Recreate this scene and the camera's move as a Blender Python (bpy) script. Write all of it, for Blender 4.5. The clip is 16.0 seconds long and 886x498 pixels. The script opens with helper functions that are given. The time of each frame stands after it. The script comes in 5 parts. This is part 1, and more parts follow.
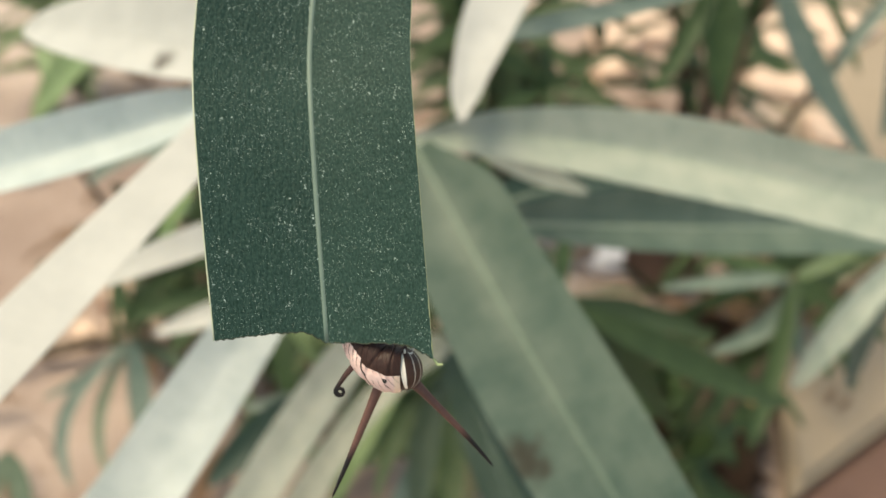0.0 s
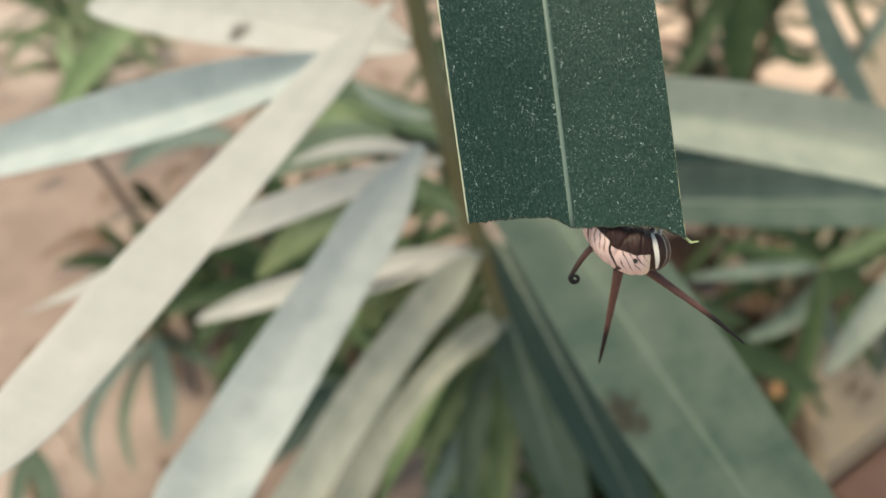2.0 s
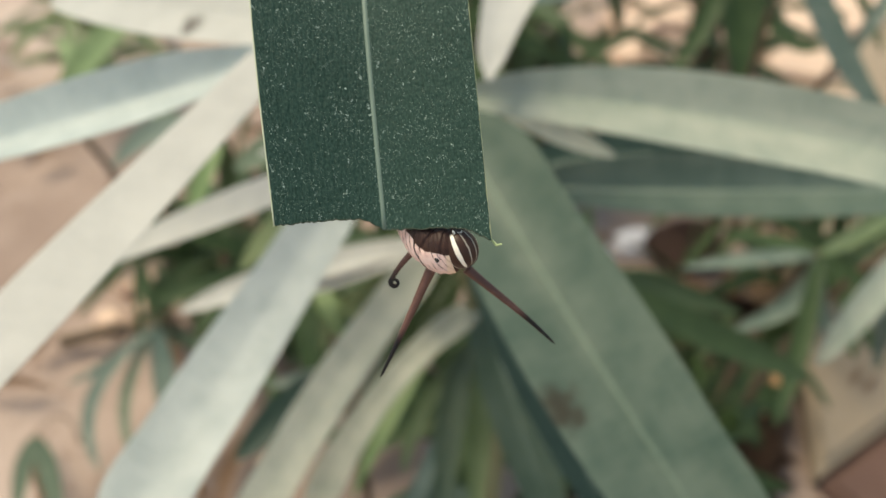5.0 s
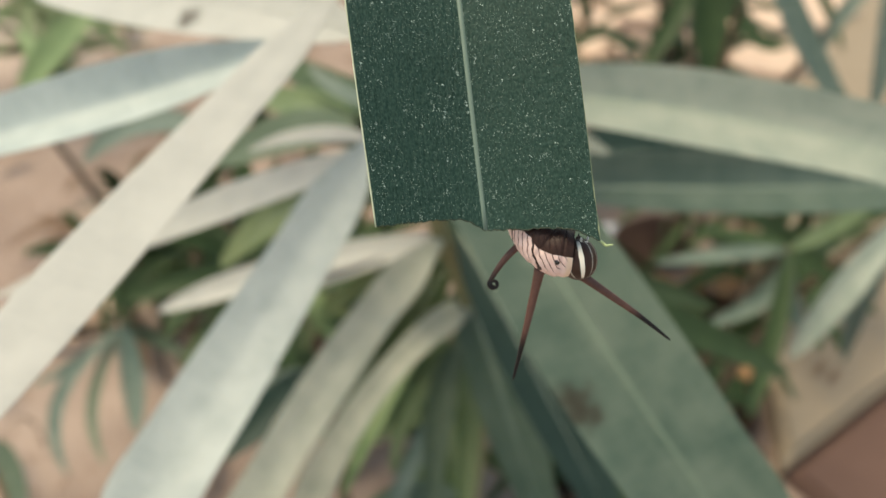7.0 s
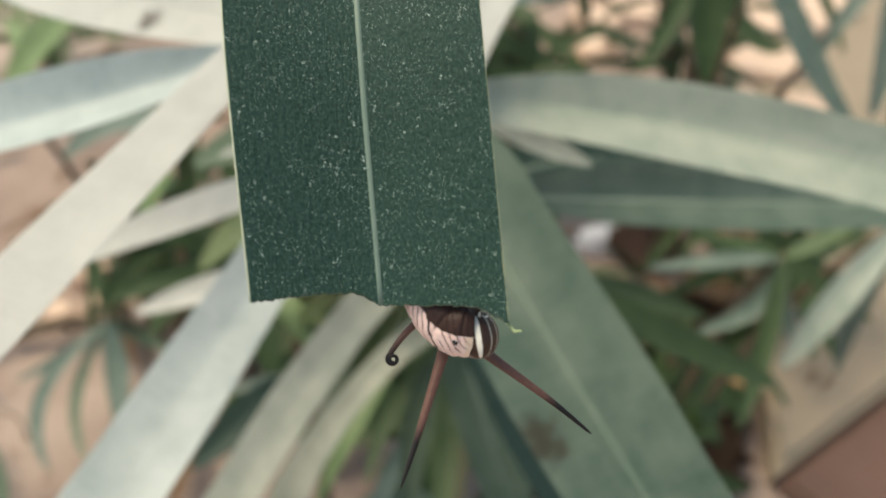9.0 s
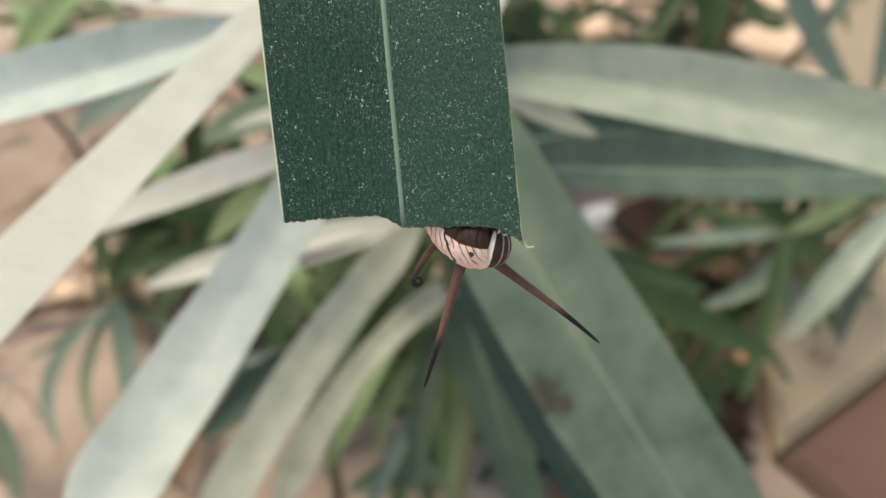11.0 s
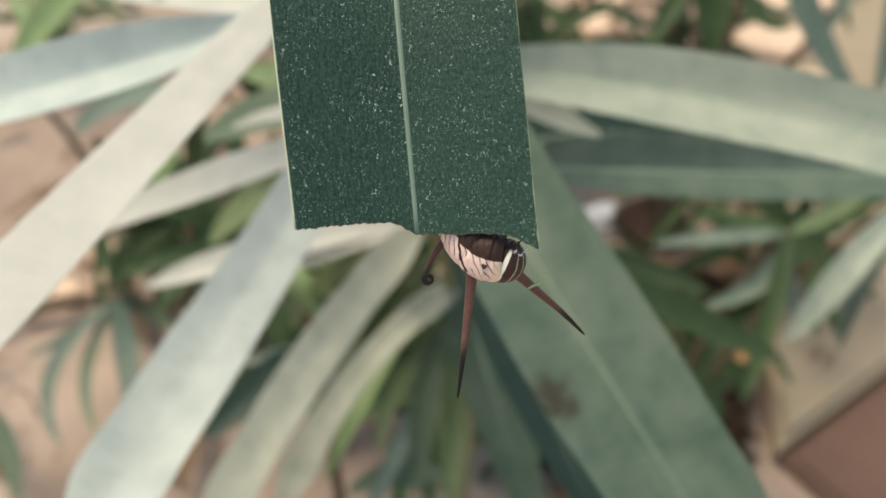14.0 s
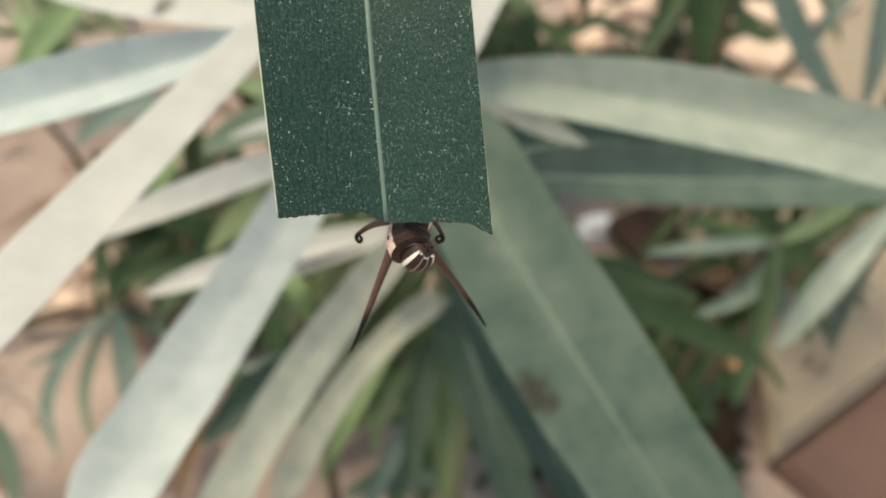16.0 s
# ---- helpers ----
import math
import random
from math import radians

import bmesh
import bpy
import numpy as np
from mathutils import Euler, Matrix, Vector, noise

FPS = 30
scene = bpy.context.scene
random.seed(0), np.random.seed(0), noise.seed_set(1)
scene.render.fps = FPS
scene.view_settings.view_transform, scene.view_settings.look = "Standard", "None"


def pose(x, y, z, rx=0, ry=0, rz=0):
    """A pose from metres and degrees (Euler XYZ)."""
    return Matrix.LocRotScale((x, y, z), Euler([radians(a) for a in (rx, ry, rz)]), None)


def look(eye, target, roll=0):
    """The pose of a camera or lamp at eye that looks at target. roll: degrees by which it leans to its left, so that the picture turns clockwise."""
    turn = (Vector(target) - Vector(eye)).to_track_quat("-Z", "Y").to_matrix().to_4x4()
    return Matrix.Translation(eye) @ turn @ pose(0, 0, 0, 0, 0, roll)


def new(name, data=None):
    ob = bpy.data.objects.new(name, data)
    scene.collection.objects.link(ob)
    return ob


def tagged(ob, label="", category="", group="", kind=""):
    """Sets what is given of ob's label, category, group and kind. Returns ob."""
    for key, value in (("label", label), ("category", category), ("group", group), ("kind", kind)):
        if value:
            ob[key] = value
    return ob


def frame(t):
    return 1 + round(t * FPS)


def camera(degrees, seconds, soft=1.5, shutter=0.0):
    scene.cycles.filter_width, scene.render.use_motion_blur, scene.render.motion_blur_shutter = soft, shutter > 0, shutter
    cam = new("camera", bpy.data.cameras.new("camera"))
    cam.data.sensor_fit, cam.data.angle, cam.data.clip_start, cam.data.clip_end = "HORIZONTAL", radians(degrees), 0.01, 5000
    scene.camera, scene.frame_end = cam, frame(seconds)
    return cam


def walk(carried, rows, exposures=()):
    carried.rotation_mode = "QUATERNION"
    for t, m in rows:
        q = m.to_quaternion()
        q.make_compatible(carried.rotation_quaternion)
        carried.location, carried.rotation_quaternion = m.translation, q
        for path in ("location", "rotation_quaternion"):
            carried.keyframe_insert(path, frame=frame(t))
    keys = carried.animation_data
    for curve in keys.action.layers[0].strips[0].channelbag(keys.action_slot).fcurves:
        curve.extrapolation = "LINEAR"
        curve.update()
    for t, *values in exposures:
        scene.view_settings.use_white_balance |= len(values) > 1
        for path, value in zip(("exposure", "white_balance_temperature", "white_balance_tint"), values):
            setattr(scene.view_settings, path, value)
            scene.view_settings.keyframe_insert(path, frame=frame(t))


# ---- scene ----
cam = camera(56.13, 16.0, soft=1.5)
cam.data.dof.use_dof = True
cam.data.dof.focus_distance = 0.083
cam.data.dof.aperture_fstop = 20.0
# seconds, eye in metres, turn in degrees
PATH = [
    (0.0, 0.00000, 0.00000, 0.75000, 50.000, -0.000, 0.000),
    (0.2, -0.00595, -0.00823, 0.74395, 50.748, -0.402, -0.679),
    (0.3, -0.01123, -0.01246, 0.74008, 51.122, 0.248, -1.484),
    (0.5, -0.01280, -0.01212, 0.74077, 50.955, 0.747, -1.073),
    (0.7, -0.01119, -0.00868, 0.74896, 50.927, 0.641, -0.598),
    (0.8, -0.01245, -0.00296, 0.75349, 50.576, 0.302, -0.323),
    (1.0, -0.00634, 0.00252, 0.75854, 49.113, 1.019, 0.349),
    (1.2, -0.00491, -0.00582, 0.75319, 50.616, 0.590, -0.056),
    (1.3, -0.00342, -0.01047, 0.75097, 50.759, 0.531, 0.196),
    (1.5, -0.00475, -0.01502, 0.74717, 50.557, 1.630, 0.831),
    (1.7, -0.01829, -0.01628, 0.74156, 51.246, -0.002, -0.225),
    (1.8, -0.02353, -0.01491, 0.74004, 51.427, -0.194, -0.515),
    (2.0, -0.02622, -0.00911, 0.74114, 50.439, 0.219, -0.404),
    (2.3, -0.02211, -0.00166, 0.74845, 49.379, -0.167, -0.688),
    (2.5, -0.01550, 0.00107, 0.74935, 48.557, 0.851, -0.364),
    (2.7, -0.00850, -0.00196, 0.74719, 49.434, 0.403, -0.306),
    (3.0, -0.00388, -0.00635, 0.74280, 49.223, 0.947, 0.923),
    (3.3, -0.00767, -0.00536, 0.74246, 49.287, 0.155, 0.463),
    (3.5, -0.00833, -0.00432, 0.74421, 48.890, 0.473, 0.329),
    (3.7, -0.00755, -0.00418, 0.74315, 49.314, 0.183, 0.198),
    (4.0, -0.00239, -0.00738, 0.74616, 48.432, 0.922, 1.140),
    (4.2, -0.00189, -0.00778, 0.74546, 48.658, 1.008, 1.008),
    (6.3, -0.00949, -0.00660, 0.73899, 49.953, 0.496, -0.049),
    (6.5, -0.01005, -0.00289, 0.74307, 49.153, 0.091, -0.291),
    (6.8, -0.01936, -0.00352, 0.74285, 49.397, -0.357, -1.216),
    (7.0, -0.01910, -0.00546, 0.74075, 49.298, -0.459, -1.836),
    (7.2, -0.01639, -0.00851, 0.73885, 49.721, -0.682, -1.265),
    (7.5, -0.01555, -0.00748, 0.74030, 50.043, -0.330, -1.240),
    (7.8, -0.01307, -0.00223, 0.74044, 49.859, -0.440, -0.865),
    (8.0, -0.01404, 0.00092, 0.74236, 49.554, -0.402, -1.108),
    (8.3, -0.01744, 0.00284, 0.74005, 49.343, -0.921, -0.905),
    (8.5, -0.01423, 0.00565, 0.74008, 49.480, -0.805, -1.455),
    (8.8, -0.01211, 0.00657, 0.73864, 49.391, -1.160, -1.131),
    (9.0, -0.00877, 0.00755, 0.73954, 48.783, -1.170, -1.179),
    (9.2, -0.00784, 0.00671, 0.74042, 48.379, -0.927, -1.010),
    (9.5, -0.00835, 0.00527, 0.73962, 47.779, -0.841, -0.946),
    (9.7, -0.01019, 0.00417, 0.73888, 47.405, -0.833, -1.203),
    (11.8, -0.01038, -0.00174, 0.74036, 47.771, -0.885, -1.118),
    (12.0, -0.00988, -0.00185, 0.74066, 47.617, -0.858, -1.262),
    (12.3, -0.00901, -0.00172, 0.73890, 47.516, -1.028, -1.016),
    (12.5, -0.01094, -0.00153, 0.73943, 47.788, -0.923, -1.311),
    (12.8, -0.01275, -0.00075, 0.74064, 47.740, -1.149, -1.284),
    (13.0, -0.01104, 0.00018, 0.74240, 47.638, -0.830, -1.534),
    (13.2, -0.01007, -0.00010, 0.74104, 47.527, -0.936, -1.160),
    (13.5, -0.00955, -0.00222, 0.73994, 47.527, -0.936, -0.970),
    (13.8, -0.00991, -0.00106, 0.73892, 47.730, -0.911, -0.930),
    (14.0, -0.01173, 0.00122, 0.73877, 47.541, -0.974, -1.078),
    (14.2, -0.01220, 0.00214, 0.74014, 47.319, -1.186, -0.673),
    (14.5, -0.01457, 0.00065, 0.74017, 47.474, -1.224, -0.801),
    (14.8, -0.01456, -0.00260, 0.74143, 47.445, -1.484, -0.764),
    (15.0, -0.01474, -0.00502, 0.73956, 47.970, -1.352, -1.158),
    (15.2, -0.01539, -0.00670, 0.73850, 48.363, -1.455, -1.235),
    (15.3, -0.01475, -0.00704, 0.73942, 48.226, -1.286, -1.193),
    (15.4, -0.01531, -0.00728, 0.73890, 48.414, -1.274, -1.404),
    (15.5, -0.01322, -0.00779, 0.74094, 48.422, -1.234, -1.206),
    (15.6, -0.01401, -0.00734, 0.73911, 48.737, -0.766, -1.672),
    (15.8, -0.01008, -0.00636, 0.74051, 48.660, -0.737, -1.501),
    (16.0, -0.00849, -0.00823, 0.74361, 48.427, -0.894, -1.246),
]
walk(cam, [(t, pose(*row)) for t, *row in PATH], [
    (0.0, 0.92, 8570, 1.0), (0.5, 0.75, 8470, 1.0), (1.0, 0.70, 8070, 1.2), (1.5, 0.74, 7870, 1.4), (2.0, 0.72, 8170, 1.0),
    (2.5, 0.70, 8870, 0.5), (3.0, 0.70, 8070, 1.2), (3.5, 0.70, 7970, 1.3), (6.5, 0.70, 8370, 0.6), (8.5, 0.70, 8070, 1.1), (9.5, 0.74, 7970, 1.2),
    (12.0, 0.76, 8170, 1.2), (16.0, 0.78, 8170, 1.2)])

# ---- world and light ----
world = bpy.data.worlds.new("sky")
scene.world = world
world.use_nodes = True
wn = world.node_tree.nodes
sky = wn.new("ShaderNodeTexSky")
sky.sky_type = "NISHITA"
sky.sun_disc = False
sky.sun_elevation = radians(70)
sky.sun_rotation = radians(-64)
sky.air_density, sky.dust_density = 1.0, 1.4
wn["Background"].inputs["Strength"].default_value = 0.15
world.node_tree.links.new(sky.outputs["Color"], wn["Background"].inputs["Color"])
sun = new("sun", bpy.data.lights.new("sun", "SUN"))
sun.data.energy, sun.data.angle, sun.data.color = 2.2, radians(40), (1.0, 0.93, 0.84)
sun.matrix_basis = look((0, 0, 0), (0.42, -0.20, -1.0))
sun.location = (-2, 1, 4)


# ---- materials ----
class Mat:
    """A node material with a few short cuts."""

    def __init__(self, name, rough=0.6, spec=0.5):
        self.m = bpy.data.materials.new(name)
        self.m.use_nodes = True
        self.t = self.m.node_tree
        self.b = self.t.nodes["Principled BSDF"]
        self.b.inputs["Roughness"].default_value = rough
        self.b.inputs["Specular IOR Level"].default_value = spec
        self.uv = None
        self.ob = None

    def node(self, kind, **values):
        n = self.t.nodes.new(kind)
        for k, v in values.items():
            n.inputs[k.replace("_", " ")].default_value = v
        return n

    def link(self, a, b):
        self.t.links.new(a, b)

    def uvs(self):
        if not self.uv:
            self.uv = self.t.nodes.new("ShaderNodeSeparateXYZ")
            u = self.t.nodes.new("ShaderNodeUVMap")
            self.link(u.outputs[0], self.uv.inputs[0])
        return self.uv.outputs[0], self.uv.outputs[1]

    def place(self):
        if not self.ob:
            self.ob = self.t.nodes.new("ShaderNodeNewGeometry")
        return self.ob.outputs["Position"]

    def math(self, op, a, b=0.0, clamp=False):
        n = self.t.nodes.new("ShaderNodeMath")
        n.operation, n.use_clamp = op, clamp
        for i, v in enumerate((a, b)):
            if isinstance(v, (int, float)):
                n.inputs[i].default_value = v
            else:
                self.link(v, n.inputs[i])
        return n.outputs[0]

    def step(self, v, lo, hi):
        n = self.t.nodes.new("ShaderNodeMapRange")
        n.interpolation_type = "SMOOTHSTEP"
        self.link(v, n.inputs[0])
        n.inputs[1].default_value, n.inputs[2].default_value = lo, hi
        return n.outputs[0]

    def noise(self, scale, detail=3.0, vec=None, rough=0.55):
        n = self.node("ShaderNodeTexNoise", Scale=scale, Detail=detail, Roughness=rough)
        self.link(vec or self.place(), n.inputs["Vector"])
        return n.outputs["Fac"]

    def dots(self, scale, vec=None):
        n = self.node("ShaderNodeTexVoronoi", Scale=scale)
        self.link(vec or self.place(), n.inputs["Vector"])
        return n.outputs["Distance"], n.outputs["Color"]

    def mix(self, fac, a, b):
        n = self.t.nodes.new("ShaderNodeMix")
        n.data_type = "RGBA"
        for v, s in ((fac, 0), (a, 6), (b, 7)):
            if isinstance(v, (int, float)):
                n.inputs[s].default_value = v
            elif isinstance(v, tuple):
                n.inputs[s].default_value = (*v, 1)
            else:
                self.link(v, n.inputs[s])
        return n.outputs[2]

    def random(self):
        return self.t.nodes.new("ShaderNodeObjectInfo").outputs["Random"]

    def colour(self, c):
        if isinstance(c, tuple):
            self.b.inputs["Base Color"].default_value = (*c, 1)
        else:
            self.link(c, self.b.inputs["Base Color"])

    def bump(self, h, dist, strength=1.0):
        n = self.node("ShaderNodeBump", Strength=strength, Distance=dist)
        self.link(h, n.inputs["Height"])
        self.link(n.outputs[0], self.b.inputs["Normal"])

    def let_through(self, c, share):
        """A share of the light passes through the blade."""
        thin = self.t.nodes.new("ShaderNodeBsdfTranslucent")
        both = self.node("ShaderNodeMixShader", Fac=share)
        self.link(c, thin.inputs["Color"])
        self.link(self.b.outputs[0], both.inputs[1])
        self.link(thin.outputs[0], both.inputs[2])
        self.link(both.outputs[0], self.t.nodes["Material Output"].inputs["Surface"])


def stretched(mat, sx, sy, sz=1.0):
    """The surface's own coordinates, scaled, for grain along and across a blade."""
    u = mat.t.nodes.new("ShaderNodeUVMap")
    m = mat.t.nodes.new("ShaderNodeMapping")
    m.inputs["Scale"].default_value = (sx, sy, sz)
    mat.link(u.outputs[0], m.inputs[0])
    return m.outputs[0]


def eaten_leaf_material():
    m = Mat("oleander_leaf_upper_side", 0.58, 0.14)
    grain = m.noise(1.0, 3.0, stretched(m, 4600.0, 3000.0))
    ripple = m.noise(1.0, 2.0, stretched(m, 3600.0, 900.0))
    veins = m.noise(1.0, 1.0, stretched(m, 700.0, 2600.0))
    blotch = m.noise(130.0, 2.0)
    base = m.mix(blotch, (0.005, 0.021, 0.014), (0.013, 0.039, 0.028))
    base = m.mix(m.math("MULTIPLY", veins, 0.35), base, (0.026, 0.058, 0.048))
    base = m.mix(m.math("MULTIPLY", m.step(grain, 0.36, 0.70), 0.50), base, (0.046, 0.088, 0.074))
    base = m.mix(m.math("MULTIPLY", m.step(ripple, 0.52, 0.72), 0.45), base, (0.004, 0.018, 0.011))
    # pale flecks in loose swarms; wax glints among them are painted into the colour
    warp = m.node("ShaderNodeTexNoise", Scale=3600.0, Detail=1.0)
    m.link(m.place(), warp.inputs["Vector"])
    swirl = m.node("ShaderNodeVectorMath")
    swirl.operation = "MULTIPLY_ADD"
    m.link(warp.outputs["Color"], swirl.inputs[0])
    swirl.inputs[1].default_value = (3.0, 3.0, 0)
    m.link(stretched(m, 4100.0, 2500.0), swirl.inputs[2])
    d, c = m.dots(1.0, swirl.outputs[0])
    sep = m.t.nodes.new("ShaderNodeSeparateColor")
    m.link(c, sep.inputs[0])
    swarm = m.step(m.noise(420.0, 2.0), 0.30, 0.62)
    keep = m.step(m.math("MULTIPLY", sep.outputs[0], swarm), 0.21, 0.32)
    size = m.math("ADD", m.math("MULTIPLY", sep.outputs[1], 0.17), 0.10)
    body = m.math("SUBTRACT", 1.0, m.step(m.math("DIVIDE", d, size), 0.6, 1.15))
    fleck = m.math("MULTIPLY", body, keep)
    fleck = m.math("MULTIPLY", fleck, m.math("ADD", m.math("MULTIPLY", sep.outputs[2], 0.7), 0.25))
    glint = m.math("MULTIPLY", m.step(m.noise(1.0, 1.5, stretched(m, 7600.0, 4200.0)), 0.63, 0.73), m.step(m.noise(300.0, 2.0), 0.38, 0.58))
    fleck = m.math("MAXIMUM", fleck, m.math("MULTIPLY", glint, 0.75))
    m.colour(m.mix(m.math("MULTIPLY", fleck, 0.9), base, (0.48, 0.58, 0.52)))
    # shallow dimples between the fine side veins
    dimple = m.noise(1.0, 2.0, stretched(m, 2300.0, 1000.0))
    ridge = m.noise(1.0, 1.0, stretched(m, 260.0, 2600.0))
    h = m.math("ADD", m.math("MULTIPLY", grain, 0.8), m.math("ADD", m.math("MULTIPLY", ripple, -0.6), fleck))
    h = m.math("ADD", h, m.math("ADD", m.math("MULTIPLY", dimple, 3.2), m.math("MULTIPLY", ridge, 0.7)))
    m.bump(h, 0.00012, 0.5)
    return m.m


def far_leaf_material(name, dark, light, rough=0.45, spec=0.36, wash=(0.40, 0.42, 0.36), stain=None, glow=(0.42, 0.44, 0.22), thin=0.22):
    m = Mat(name, rough, spec)
    u, v = m.uvs()
    veins = m.noise(1.0, 2.0, stretched(m, 90.0, 1100.0))
    long = m.noise(1.0, 2.0, stretched(m, 500.0, 12.0))
    n = m.step(m.noise(75.0, 5.0, None, 0.65), 0.25, 0.75)
    n2 = m.noise(420.0, 3.0)
    c = m.mix(n, dark, light)
    c = m.mix(m.math("MULTIPLY", m.step(veins, 0.45, 0.7), 0.45), c, light)
    c = m.mix(m.math("MULTIPLY", m.step(long, 0.5, 0.75), 0.35), c, wash)
    c = m.mix(m.math("MULTIPLY", m.random(), 0.35), c, wash)
    spots = m.step(n2, 0.70, 0.78)
    c = m.mix(m.math("MULTIPLY", spots, 0.35), c, (0.20, 0.14, 0.08))
    if stain:
        # one brown scar of its own ragged shape
        d = m.t.nodes.new("ShaderNodeVectorMath")
        d.operation = "DISTANCE"
        m.link(m.place(), d.inputs[0])
        d.inputs[1].default_value = stain[:3]
        ragged = m.math("ADD", d.outputs["Value"], m.math("MULTIPLY", m.math("SUBTRACT", m.noise(260.0, 4.0), 0.5), stain[3] * 2.2))
        near = m.math("SUBTRACT", 1.0, m.step(ragged, stain[3] * 0.1, stain[3] * 1.2))
        c = m.mix(m.math("MULTIPLY", near, 0.85), c, (0.038, 0.026, 0.014))
    m.colour(c)
    m.bump(m.math("ADD", veins, n2), 0.0002, 0.5)
    m.let_through(m.mix(0.5, c, glow), thin)
    return m.m


def plain_material(name, dark, light, scale, rough=0.7, spec=0.4, bump=0.0005, detail=4.0):
    m = Mat(name, rough, spec)
    n = m.noise(scale, detail)
    n2 = m.noise(scale * 0.13, 3.0)
    m.colour(m.mix(m.math("ADD", m.math("MULTIPLY", n, 0.6), m.math("MULTIPLY", n2, 0.4)), dark, light))
    m.bump(n, bump, 0.6)
    return m.m


def soil_material():
    m = Mat("dry_reddish_soil", 0.95, 0.2)
    n, n2, n3 = m.noise(9.0, 6.0), m.noise(1.6, 3.0), m.noise(70.0, 4.0)
    c = m.mix(n, (0.185, 0.127, 0.102), (0.41, 0.312, 0.262))
    c = m.mix(m.step(n2, 0.45, 0.68), c, (0.50, 0.40, 0.342))
    c = m.mix(m.math("MULTIPLY", m.step(n3, 0.58, 0.7), 0.5), c, (0.13, 0.075, 0.05))
    m.colour(c)
    m.bump(m.math("ADD", n, m.math("MULTIPLY", n3, 0.4)), 0.012, 0.8)
    return m.m


def larva_material():
    """u: millimetres along the body; v: 0 on the belly, 1 on the back. Pale lobes between thin furrows, a smooth brown belly."""
    m = Mat("larva_skin", 0.45, 0.22)
    u, v = m.uvs()
    wob = m.noise(800.0, 2.0)
    wob2 = m.noise(2600.0, 3.0)
    wob3 = m.noise(330.0, 2.0)
    # the rings lean: they stand further forward on the back than on the belly
    uu = m.math("ADD", m.math("SUBTRACT", u, m.math("MULTIPLY", m.math("SUBTRACT", m.math("MINIMUM", v, 0.62), 0.6), LEAN)), m.math("MULTIPLY", m.math("SUBTRACT", wob, 0.5), 0.55))
    lobe = m.math("COSINE", m.math("MULTIPLY", uu, 2 * math.pi / 0.62))
    furrow = m.math("MULTIPLY", m.step(lobe, 0.76, 0.95), m.step(wob3, 0.38, 0.50))
    ring = m.math("COSINE", m.math("MULTIPLY", m.math("SUBTRACT", uu, JOINT), 2 * math.pi / RING))
    joint = m.math("MULTIPLY", m.step(ring, 0.960, 0.982), m.math("SUBTRACT", 1.0, m.step(uu, JOINT + 0.5, JOINT + 0.6)))
    pink = m.mix(wob2, (0.72, 0.48, 0.43), (0.89, 0.69, 0.63))
    pink = m.mix(m.math("MULTIPLY", m.step(wob, 0.45, 0.75), 0.40), pink, (0.62, 0.34, 0.29))
    # a cream collar behind the head
    collar = m.math("MULTIPLY", m.step(u, 6.1, 6.4), m.math("SUBTRACT", 1.0, m.step(u, 7.4, 7.6)))
    pink = m.mix(m.math("MULTIPLY", collar, 0.6), pink, (0.84, 0.64, 0.44))
    fine = m.math("MULTIPLY", m.math("MULTIPLY", furrow, 0.9), m.math("SUBTRACT", 1.0, m.step(v, 0.52, 0.64)))
    flank = m.mix(m.math("MULTIPLY", fine, m.math("SUBTRACT", 1.0, m.math("MULTIPLY", collar, 0.8))), pink, (0.16, 0.070, 0.055))
    flank = m.mix(m.math("MULTIPLY", joint, 0.95), flank, (0.022, 0.010, 0.010))
    flank = m.mix(m.step(u, 6.84, 6.92), flank, (0.040, 0.018, 0.014))
    vv = m.math("ADD", v, m.math("MULTIPLY", m.math("SUBTRACT", m.noise(700.0, 2.0), 0.5), 0.06))
    # the brown reaches further round on the forward ring
    vv = m.math("SUBTRACT", vv, m.math("MULTIPLY", m.step(uu, JOINT - 0.1, JOINT + 0.05), 0.035))
    belly = m.step(vv, 0.270, 0.285)
    brown = m.mix(wob2, (0.022, 0.010, 0.008), (0.050, 0.023, 0.017))
    brown = m.mix(m.math("MULTIPLY", m.step(wob, 0.5, 0.8), 0.5), brown, (0.075, 0.036, 0.026))
    m.colour(m.mix(belly, brown, flank))
    m.bump(m.math("ADD", m.math("MULTIPLY", wob2, 0.7), m.math("ADD", m.math("MULTIPLY", furrow, -1.0), m.math("MULTIPLY", joint, -1.8))), 0.0001, 0.8)
    return m.m


